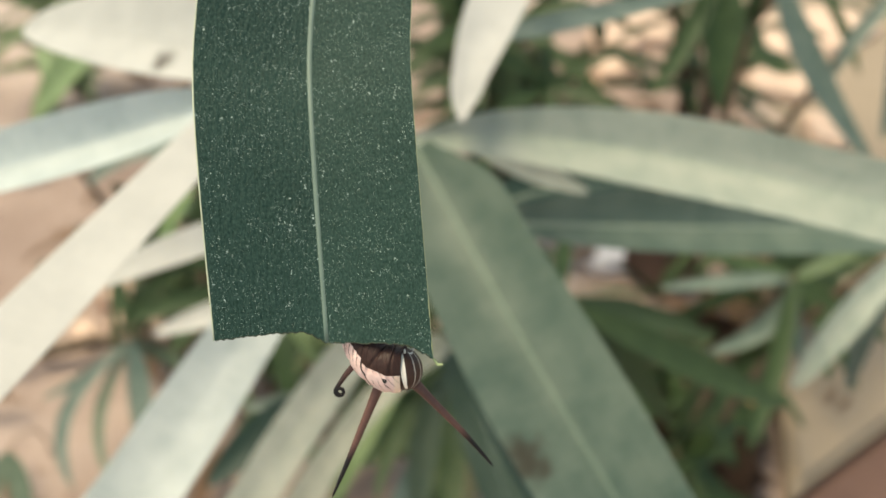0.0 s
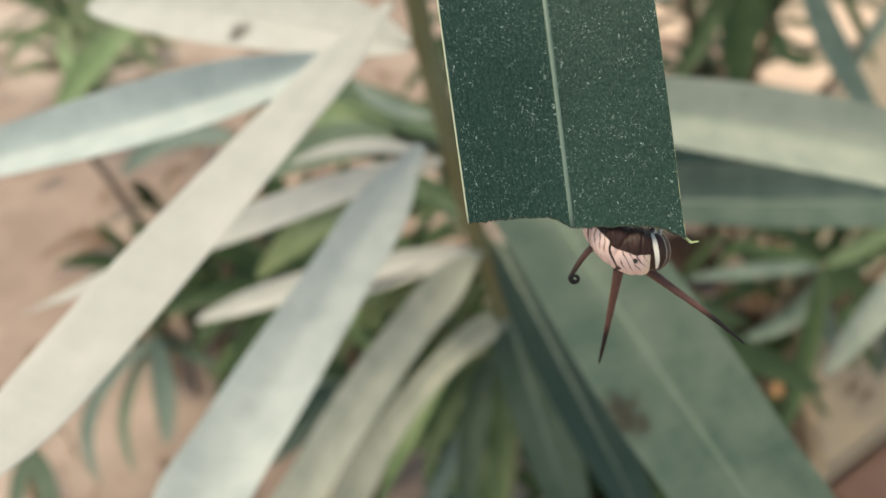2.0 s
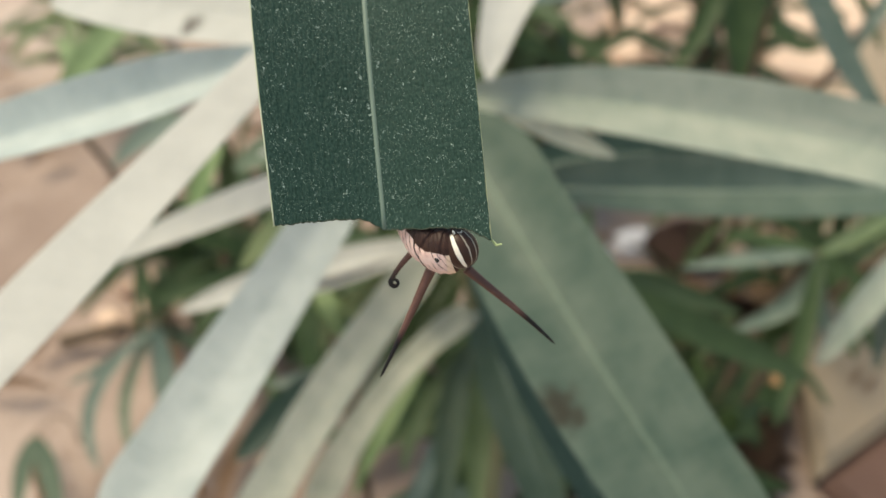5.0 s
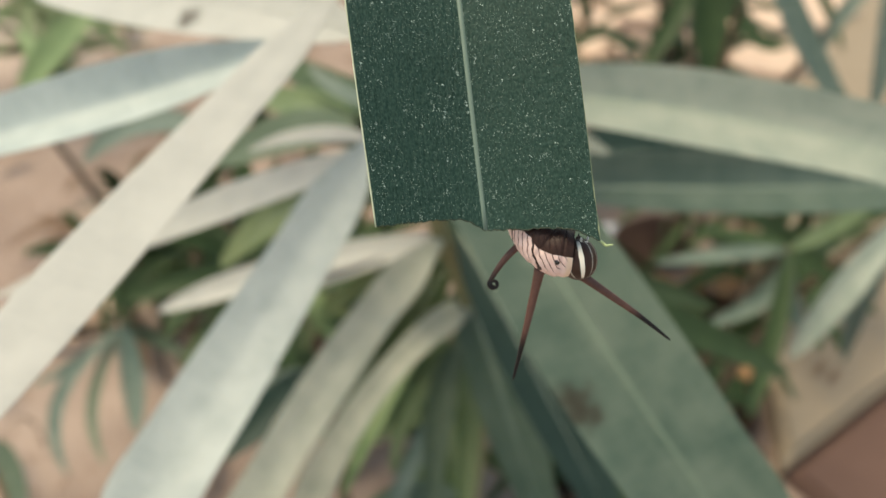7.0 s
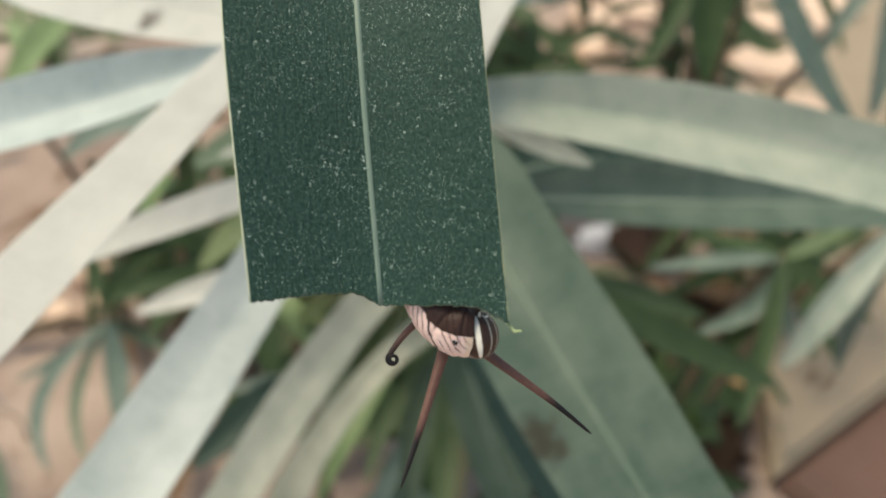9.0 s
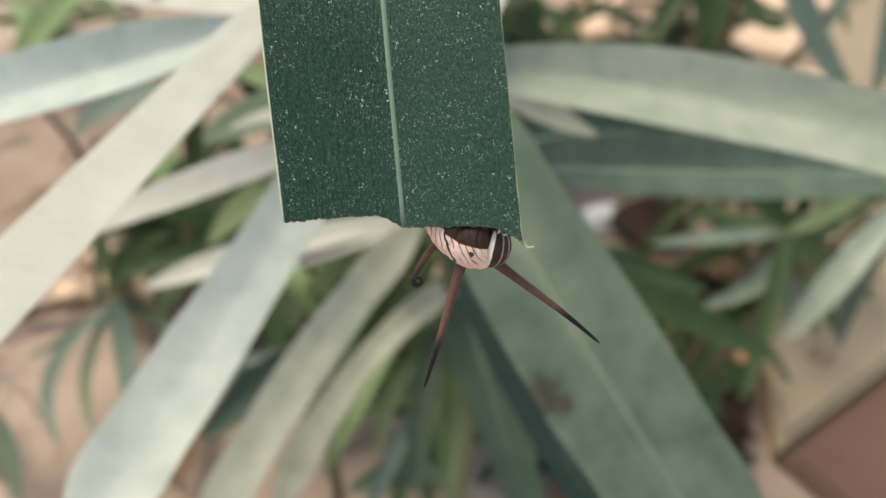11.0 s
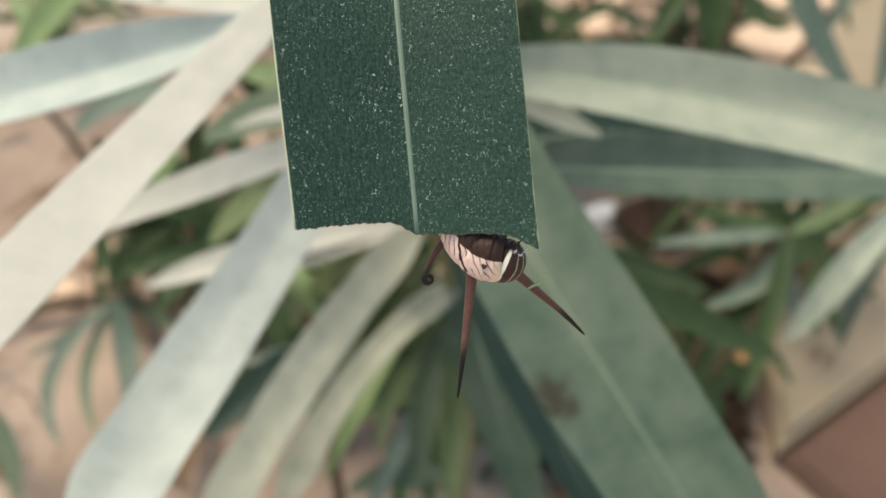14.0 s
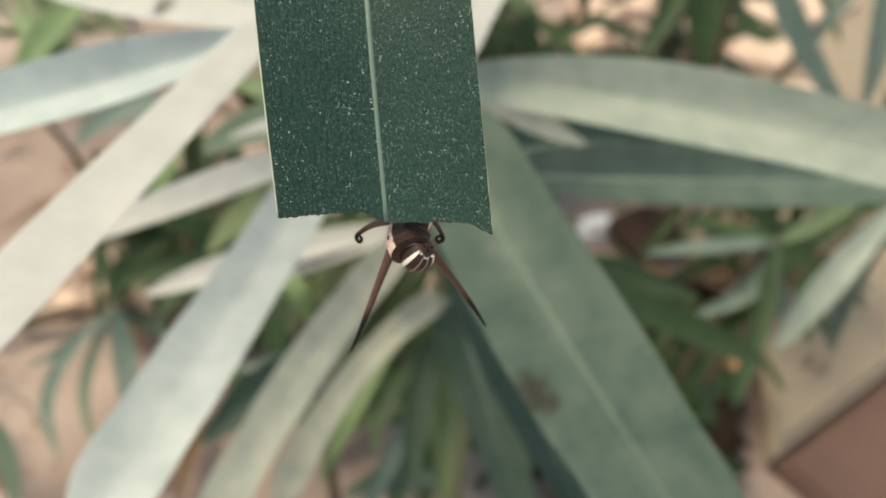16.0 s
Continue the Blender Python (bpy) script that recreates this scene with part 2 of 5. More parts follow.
def larva_head_material():
    """u: the turn about the crown; v: from mouth to crown."""
    m = Mat("larva_head_striped", 0.40, 0.22)
    u, v = m.uvs()
    wob = m.noise(1500.0, 2.0)
    uu = m.math("ADD", m.math("ABSOLUTE", m.math("SUBTRACT", u, 0.5)), m.math("MULTIPLY", m.math("SUBTRACT", wob, 0.5), 0.015))
    s1 = m.math("MULTIPLY", m.math("MULTIPLY", m.step(uu, 0.026, 0.031), m.math("SUBTRACT", 1.0, m.step(uu, 0.038, 0.044))), 0.40)
    s2 = m.math("MULTIPLY", m.step(uu, 0.110, 0.117), m.math("SUBTRACT", 1.0, m.step(uu, 0.152, 0.159)))
    s3 = m.math("MULTIPLY", m.math("MULTIPLY", m.step(uu, 0.255, 0.265), m.math("SUBTRACT", 1.0, m.step(uu, 0.282, 0.290))), 0.35)
    s = m.math("MAXIMUM", m.math("MAXIMUM", s1, s2), s3)
    s = m.math("MULTIPLY", s, m.math("MULTIPLY", m.step(v, 0.16, 0.24), m.math("SUBTRACT", 1.0, m.step(v, 0.80, 0.90))))
    m.colour(m.mix(s, m.mix(m.noise(700.0, 2.0), (0.026, 0.012, 0.009), (0.066, 0.033, 0.024)), (0.84, 0.77, 0.66)))
    m.bump(wob, 0.00004, 0.5)
    return m.m


def tentacle_material(name="larva_tentacle", dark_from=0.52):
    """v: 0 at the root, 1 at the tip."""
    m = Mat(name, 0.45, 0.25)
    u, v = m.uvs()
    n = m.noise(2200.0, 3.0)
    c = m.mix(n, (0.075, 0.034, 0.027), (0.150, 0.074, 0.058))
    m.colour(m.mix(m.step(v, dark_from, dark_from + 0.18), c, (0.008, 0.006, 0.006)))
    m.bump(n, 0.00006, 0.6)
    return m.m


WARM = (0.52, 0.48, 0.38)
JOINT, RING, LEAN = 4.35, 2.9, 4.6   # the larva's rings, in millimetres
LEAF_EATEN = eaten_leaf_material()
LEAF = far_leaf_material("oleander_leaf_grey_green", (0.052, 0.098, 0.080), (0.142, 0.190, 0.154), wash=(0.265, 0.288, 0.238))
LEAF_DULL = far_leaf_material("oleander_leaf_dull_green", (0.060, 0.098, 0.062), (0.130, 0.170, 0.115), 0.45, 0.25, wash=(0.17, 0.21, 0.15))
LEAF_LIME = far_leaf_material("young_lime_green_leaf", (0.12, 0.20, 0.07), (0.21, 0.30, 0.13), 0.5, wash=(0.26, 0.33, 0.18))
# sky sheen and sunlight are painted into these pale and soft greens
LEAF_SAGE_SHEEN = far_leaf_material("oleander_leaf_pale_sage_sheen", (0.37, 0.435, 0.425), (0.56, 0.61, 0.585), 0.5, wash=(0.50, 0.55, 0.53), glow=(0.62, 0.60, 0.50))
LEAF_COOL_SHEEN = far_leaf_material("oleander_leaf_pale_sky_sheen", (0.36, 0.405, 0.395), (0.53, 0.565, 0.54), 0.5, wash=(0.47, 0.50, 0.475), glow=WARM)
LEAF_MID_LIT = far_leaf_material("oleander_leaf_soft_green_lit", (0.185, 0.25, 0.210), (0.385, 0.42, 0.350), wash=(0.52, 0.50, 0.41), glow=WARM)
# dark teal copy: the shade cast by upper leaves is put into its colour
LEAF_TEAL_SHADE = far_leaf_material("oleander_leaf_teal_in_shade", (0.013, 0.032, 0.025), (0.028, 0.053, 0.041), 0.5, 0.22, wash=(0.04, 0.066, 0.053), glow=(0.10, 0.14, 0.05), thin=0.12)
LEAF_SCAR = far_leaf_material("oleander_leaf_with_brown_scar", (0.036, 0.076, 0.055), (0.130, 0.168, 0.127), wash=(0.146, 0.190, 0.144), stain=(0.0216, 0.1301, 0.5691, 0.0078))
# whitish to yellowish copies: strong light and gloss are put into the colour
LEAF_MARK_LIT = far_leaf_material("oleander_leaf_pale_lit_with_mark", (0.42, 0.42, 0.39), (0.57, 0.56, 0.52), 0.5, wash=(0.50, 0.495, 0.46), glow=WARM, stain=(-0.0928, 0.2503, 0.6206, 0.0055))
LEAF_PALE_LIT = far_leaf_material("oleander_leaf_pale_lit", (0.42, 0.42, 0.40), (0.57, 0.56, 0.525), 0.5, wash=(0.52, 0.51, 0.475), glow=(0.62, 0.56, 0.43), thin=0.28)
LEAF_STRAW_LIT = far_leaf_material("oleander_leaf_yellowish_lit", (0.34, 0.355, 0.285), (0.55, 0.54, 0.44), 0.5, wash=(0.48, 0.47, 0.40))
# near-black green: shade between and beneath the leaves is painted into it
LEAF_DEEP_SHADE = far_leaf_material("oleander_leaf_deep_green_shade", (0.014, 0.034, 0.010), (0.042, 0.072, 0.024), 0.5, 0.22, wash=(0.075, 0.11, 0.055), glow=(0.10, 0.14, 0.05), thin=0.12)
LEAF_FRESH = far_leaf_material("fresh_yellow_green_leaf", (0.075, 0.125, 0.045), (0.17, 0.22, 0.10), 0.5, wash=(0.22, 0.26, 0.15))
RIB = plain_material("pale_midrib", (0.090, 0.140, 0.108), (0.170, 0.225, 0.180), 900.0, 0.45, 0.4, 0.00005)
RIB_PALE = plain_material("pale_midrib_far", (0.28, 0.34, 0.25), (0.42, 0.45, 0.35), 300.0, 0.5, 0.4, 0.0001)
RIB_DULL = plain_material("dull_midrib", (0.125, 0.175, 0.125), (0.185, 0.235, 0.165), 300.0, 0.5, 0.4, 0.0001)
MARGIN_PALE = plain_material("whitish_leaf_margin", (0.34, 0.37, 0.24), (0.58, 0.60, 0.45), 1500.0, 0.5, 0.4, 0.00005)
MARGIN = plain_material("yellowish_leaf_margin", (0.18, 0.21, 0.11), (0.36, 0.37, 0.22), 1500.0, 0.5, 0.4, 0.00005)
RIM = plain_material("chewed_leaf_rim", (0.006, 0.010, 0.006), (0.055, 0.070, 0.045), 2600.0, 0.6, 0.3, 0.00004)
STEM = plain_material("green_brown_stem", (0.115, 0.125, 0.062), (0.23, 0.23, 0.135), 120.0, 0.7, 0.3, 0.0004)
BARK = plain_material("grey_brown_bark", (0.07, 0.05, 0.035), (0.18, 0.13, 0.09), 60.0, 0.9, 0.2, 0.001)
SOIL = soil_material()
CREAM = plain_material("cream_cement_paving", (0.232, 0.182, 0.132), (0.335, 0.266, 0.196), 30.0, 0.85, 0.3, 0.0015)
BRICK = plain_material("dull_red_brick", (0.100, 0.058, 0.046), (0.165, 0.098, 0.078), 22.0, 0.9, 0.2, 0.002)
DRY = plain_material("dry_orange_leaf", (0.44, 0.22, 0.10), (0.64, 0.38, 0.21), 80.0, 0.7, 0.3, 0.0008)
LITTER = plain_material("brown_leaf_litter", (0.15, 0.088, 0.058), (0.36, 0.235, 0.155), 40.0, 0.85, 0.2, 0.0008)
# litter darkened to carry the shade under the bushes in its colour
LITTER_SHADE = plain_material("shade_dark_leaf_litter", (0.035, 0.021, 0.014), (0.095, 0.055, 0.035), 40.0, 0.8, 0.2, 0.0008)
PALE_STONE = plain_material("pale_pinkish_stone", (0.52, 0.36, 0.265), (0.70, 0.52, 0.41), 25.0, 0.8, 0.3, 0.0015)
STONE = plain_material("white_pebble", (0.70, 0.66, 0.66), (0.85, 0.82, 0.82), 60.0, 0.35, 0.5, 0.0006)
SHARD = plain_material("brown_clay_shard", (0.050, 0.028, 0.022), (0.095, 0.055, 0.042), 40.0, 0.8, 0.3, 0.001)
SKIN = larva_material()
HEAD = larva_head_material()
TENTACLE = tentacle_material()
TENTACLE_DARK = tentacle_material("larva_tentacle_dark", 0.10)
LEG = plain_material("larva_leg", (0.026, 0.011, 0.009), (0.075, 0.034, 0.025), 2600.0, 0.5, 0.2, 0.00004)
CHITIN = plain_material("black_chitin", (0.010, 0.009, 0.009), (0.03, 0.024, 0.022), 2000.0, 0.2, 0.6, 0.00003)
PALE_KNOB = plain_material("pale_mouthpart", (0.55, 0.52, 0.47), (0.75, 0.72, 0.66), 2000.0, 0.3, 0.5, 0.00003)
SHRED = plain_material("chewed_leaf_green", (0.20, 0.28, 0.11), (0.38, 0.44, 0.25), 1800.0, 0.5, 0.4, 0.00005)


# ---- building ----
def part(name, bm, material, parent=None, label="", smooth=True):
    me = bpy.data.meshes.new(name)
    bm.to_mesh(me)
    bm.free()
    for p in me.polygons:
        p.use_smooth = smooth
    me.materials.append(material)
    ob = new(name, me)
    ob.parent = parent
    if label:
        tagged(ob, label)
    return ob


def thing(name, at, label, category, group="", kind=""):
    ob = new(name)
    ob.location = at
    return tagged(ob, label, category, group, kind)


def bezier(a, b, c):
    """A curve from a to c that passes through b half-way."""
    a, b, c = Vector(a), Vector(b), Vector(c)
    k = 2 * b - (a + c) / 2
    return lambda s: (1 - s) ** 2 * a + 2 * s * (1 - s) * k + s * s * c


def lance(s):
    """Half-width of an oleander blade from stalk (0) to tip (1), at most 1."""
    return max(0.16 * (1 - s) ** 2, max(0.0, math.sin(math.pi * min(1, s ** 0.85))) ** 0.6)


def profile(knots):
    """Half-width along a blade, smoothly through even steps."""
    line = [v.x for v in spline([(k, 0, 0) for k in knots], 61)]
    def width(s):
        x = min(1.0, max(0.0, s)) * 60
        k = min(59, int(x))
        return max(0.004, line[k] + (line[k + 1] - line[k]) * (x - k))
    return width


def blade_mesh(curve, up, width, nl, nw, fold, shape, thick, start=None, twist=0.0, wave=0.0, seed=0, lop=None):
    """A leaf blade: a folded strip with two skins. shape(s): half-width; start(u): where the strip begins, for bitten ends."""
    bm = bmesh.new()
    uv = bm.loops.layers.uv.new("uv")
    up = Vector(up).normalized()
    rows, place, crisp = [], {}, []
    span = (curve(1.0) - curve(0.0)).length
    for side in (1, -1):
        for i in range(nl + 1):
            row = []
            for j in range(nw + 1):
                u = 2 * j / nw - 1
                s0 = start(u) if start else 0.0
                s = s0 + (1 - s0) * i / nl
                c, t = curve(s), (curve(min(1, s + 0.01)) - curve(max(0, s - 0.01))).normalized()
                x = t.cross(up).normalized()
                n = x.cross(t)
                if twist:
                    turn = Matrix.Rotation(twist * s, 3, t)
                    x, n = turn @ x, turn @ n
                w = shape(s) * width / 2
                if lop:
                    w *= 1 - lop(s) * (1 if u > 0 else -1)
                rise = abs(u) ** 1.4 * w * math.sin(fold) + wave * w * abs(u) * math.sin(9 * s + seed + 2 * u)
                edge = 1 - 0.55 * abs(u) ** 8
                p = c + x * u * w * math.cos(fold) + n * (rise + side * thick / 2 * edge)
                v = bm.verts.new(p)
                place[v] = (u * width / 2, s * span)
                row.append(v)
            rows.append(row)
    k = nl + 1
    def quad(a, b, c, d):
        f = bm.faces.new((a, b, c, d))
        for l in f.loops:
            l[uv].uv = place[l.vert]
    for layer in (rows[:k], rows[k:]):
        rim = layer[0] + [r[-1] for r in layer[1:-1]] + layer[-1][::-1] + [r[0] for r in layer[-2:0:-1]]
        crisp.append(rim)
    for i in range(nl):
        for j in range(nw):
            quad(rows[i][j], rows[i][j + 1], rows[i + 1][j + 1], rows[i + 1][j])
            quad(rows[k + i][j], rows[k + i + 1][j], rows[k + i + 1][j + 1], rows[k + i][j + 1])
        for j in (0, nw):
            quad(rows[i][j], rows[i + 1][j], rows[k + i + 1][j], rows[k + i][j])
    for j in range(nw):
        for i in (0, nl):
            quad(rows[i][j], rows[i][j + 1], rows[k + i][j + 1], rows[k + i][j])
    bmesh.ops.recalc_face_normals(bm, faces=bm.faces)
    for rim in crisp:
        for a, b in zip(rim, rim[1:] + rim[:1]):
            e = bm.edges.get((a, b))
            if e:
                e.smooth = False
    return bm


def tube_mesh(points, radii, sides=10, across=(0, 0, 1), flat=1.0):
    """A tapered tube through points. Its uv: v along from 0 to 1."""
    bm = bmesh.new()
    uv = bm.loops.layers.uv.new("uv")
    points = [Vector(p) for p in points]
    across = Vector(across)
    rings, place = [], {}
    n = len(points)
    for i, (p, r) in enumerate(zip(points, radii)):
        t = (points[min(n - 1, i + 1)] - points[max(0, i - 1)]).normalized()
        a = (across - t * across.dot(t))
        a = a.normalized() if a.length > 1e-6 else t.orthogonal().normalized()
        b = t.cross(a)
        ring = []
        for j in range(sides):
            g = 2 * math.pi * j / sides
            v = bm.verts.new(p + (a * math.cos(g) * flat + b * math.sin(g)) * r)
            place[v] = (j / sides, i / (n - 1))
            ring.append(v)
        rings.append(ring)
    for i in range(n - 1):
        for j in range(sides):
            f = bm.faces.new((rings[i][j], rings[i][(j + 1) % sides], rings[i + 1][(j + 1) % sides], rings[i + 1][j]))
            for l in f.loops:
                l[uv].uv = place[l.vert]
    bm.faces.new(rings[0][::-1])
    bm.faces.new(rings[-1])
    bmesh.ops.recalc_face_normals(bm, faces=bm.faces)
    return bm


def spline(points, n):
    """n points on a smooth curve through the given ones."""
    pts = [Vector(p) for p in points]
    out = []
    for i in range(n):
        x = i / (n - 1) * (len(pts) - 1)
        k = min(int(x), len(pts) - 2)
        f = x - k
        p0, p1, p2, p3 = pts[max(0, k - 1)], pts[k], pts[k + 1], pts[min(len(pts) - 1, k + 2)]
        out.append(0.5 * (2 * p1 + (p2 - p0) * f + (2 * p0 - 5 * p1 + 4 * p2 - p3) * f * f + (3 * p1 - p0 - 3 * p2 + p3) * f ** 3))
    return out


def leaf(plant, base, mid, tip, width, material=None, up=(0, 0, 1), fold=14, rib=True, wave=0.04, nl=22, nw=6, rib_material=None, twist=0.0, seed=0, widths=None):
    """One oleander leaf with its midrib, as a part of its plant."""
    curve = bezier(base, mid, tip)
    shape = profile(widths) if widths else lance
    ob = part("leaf", blade_mesh(curve, up, width, nl, nw, radians(fold), shape, 0.0006, wave=wave, seed=seed, twist=radians(twist)), material or LEAF, plant)
    if rib:
        pts = []
        for i in range(17):
            s = i / 17
            c, t = curve(s), (curve(s + 0.01) - curve(s)).normalized()
            x = t.cross(Vector(up).normalized()).normalized()
            n = x.cross(t)
            if twist:
                n = Matrix.Rotation(radians(twist) * s, 3, t) @ n
            pts.append(c + n * 0.0002)
        part("midrib", tube_mesh(pts, [width * 0.022 * (1 - 0.75 * i / 16) for i in range(17)], 6, up, 0.7), rib_material or RIB_PALE, ob, "pale raised midrib")
    return ob


# ---- ground ----
def ground():
    bm = bmesh.new()
    n, near = 80, 3.0
    grid = {}
    steps = [math.copysign(abs(k / n) ** 3.2 * 400 + abs(k / n) * near, k) for k in range(-n, n + 1)]
    for i, x in enumerate(steps):
        for j, y in enumerate(steps):
            d = math.hypot(x, y)
            z = 0.010 * (noise.noise((x * 3, y * 3, 0)) + 0.5 * noise.noise((x * 9, y * 9, 2))) * (1 if d < 6 else 0.2)
            grid[i, j] = bm.verts.new((x, y + 0.9, z - 0.012))
    for i in range(2 * n):
        for j in range(2 * n):
            bm.faces.new((grid[i, j], grid[i + 1, j], grid[i + 1, j + 1], grid[i, j + 1]))
    ob = part("ground", bm, SOIL)
    return tagged(ob, "dry reddish-brown earth with pale dusty patches", "ground", kind="structure")


def slab(name, corners, z0, z1, material, label, category):
    """A flat slab with worn, slightly rounded edges."""
    bm = bmesh.new()
    low = [bm.verts.new((x, y, z0)) for x, y in corners]
    top = [bm.verts.new((x, y, z1)) for x, y in corners]
    n = len(corners)
    bm.faces.new(top)
    bm.faces.new(low[::-1])
    for i in range(n):
        bm.faces.new((low[i], low[(i + 1) % n], top[(i + 1) % n], top[i]))
    bmesh.ops.recalc_face_normals(bm, faces=bm.faces)
    bmesh.ops.bevel(bm, geom=[e for e in bm.edges if all(v.co.z > z1 - 1e-6 for v in e.verts)], offset=0.008, segments=3, affect="EDGES")
    ob = part(name, bm, material, smooth=False)
    return tagged(ob, label, category, kind="structure")


ground()
CORNER = Vector((0.355, 0.485))
AWAY = (Vector((0.621, 1.683)) - CORNER).normalized()
ASIDE = (Vector((0.615, 0.660)) - CORNER).normalized()
slab("pavement", [tuple(CORNER + AWAY * a + ASIDE * b) for a, b in ((0, 0), (0, 3.4), (7, 3.4), (7, 0))], -0.05, 0.022, CREAM, "cream cement paving with a worn edge", "paving")
SKEW = Vector((ASIDE.y, -ASIDE.x))
slab("path", [tuple(CORNER + SKEW * a + ASIDE * b) for a, b in ((0.004, 0.004), (0.004, 3.4), (0.45, 3.4), (0.45, 0.004))], -0.05, 0.012, BRICK, "dull reddish-brown paved path", "path")


# ---- the oleander with the eaten leaf ----
plant = thing("oleander", (0, 0, 0), "young oleander shoot with grey-green leaves, one leaf chewed off", "oleander")
STALK = [(-0.0412, 0.1733, 0.7028), (-0.0384, 0.2066, 0.6725), (-0.0332, 0.2314, 0.6397), (-0.0308, 0.2394, 0.6212), (-0.0248, 0.2404, 0.5956), (-0.0186, 0.2461, 0.5633), (-0.0095, 0.2700, 0.5139), (0.0051, 0.2928, 0.4473)]
foot = Vector(STALK[-1])
STALK += [tuple(foot + Vector((0.012, 0.02, -0.12))), tuple(foot + Vector((0.01, 0.03, -0.26))), (foot.x, foot.y + 0.03, -0.03)]
line = spline(STALK, 70)
part("stem", tube_mesh(line, [0.0030 + 0.0026 * i / 69 for i in range(70)], 10), STEM, plant, "green-brown woody stem")
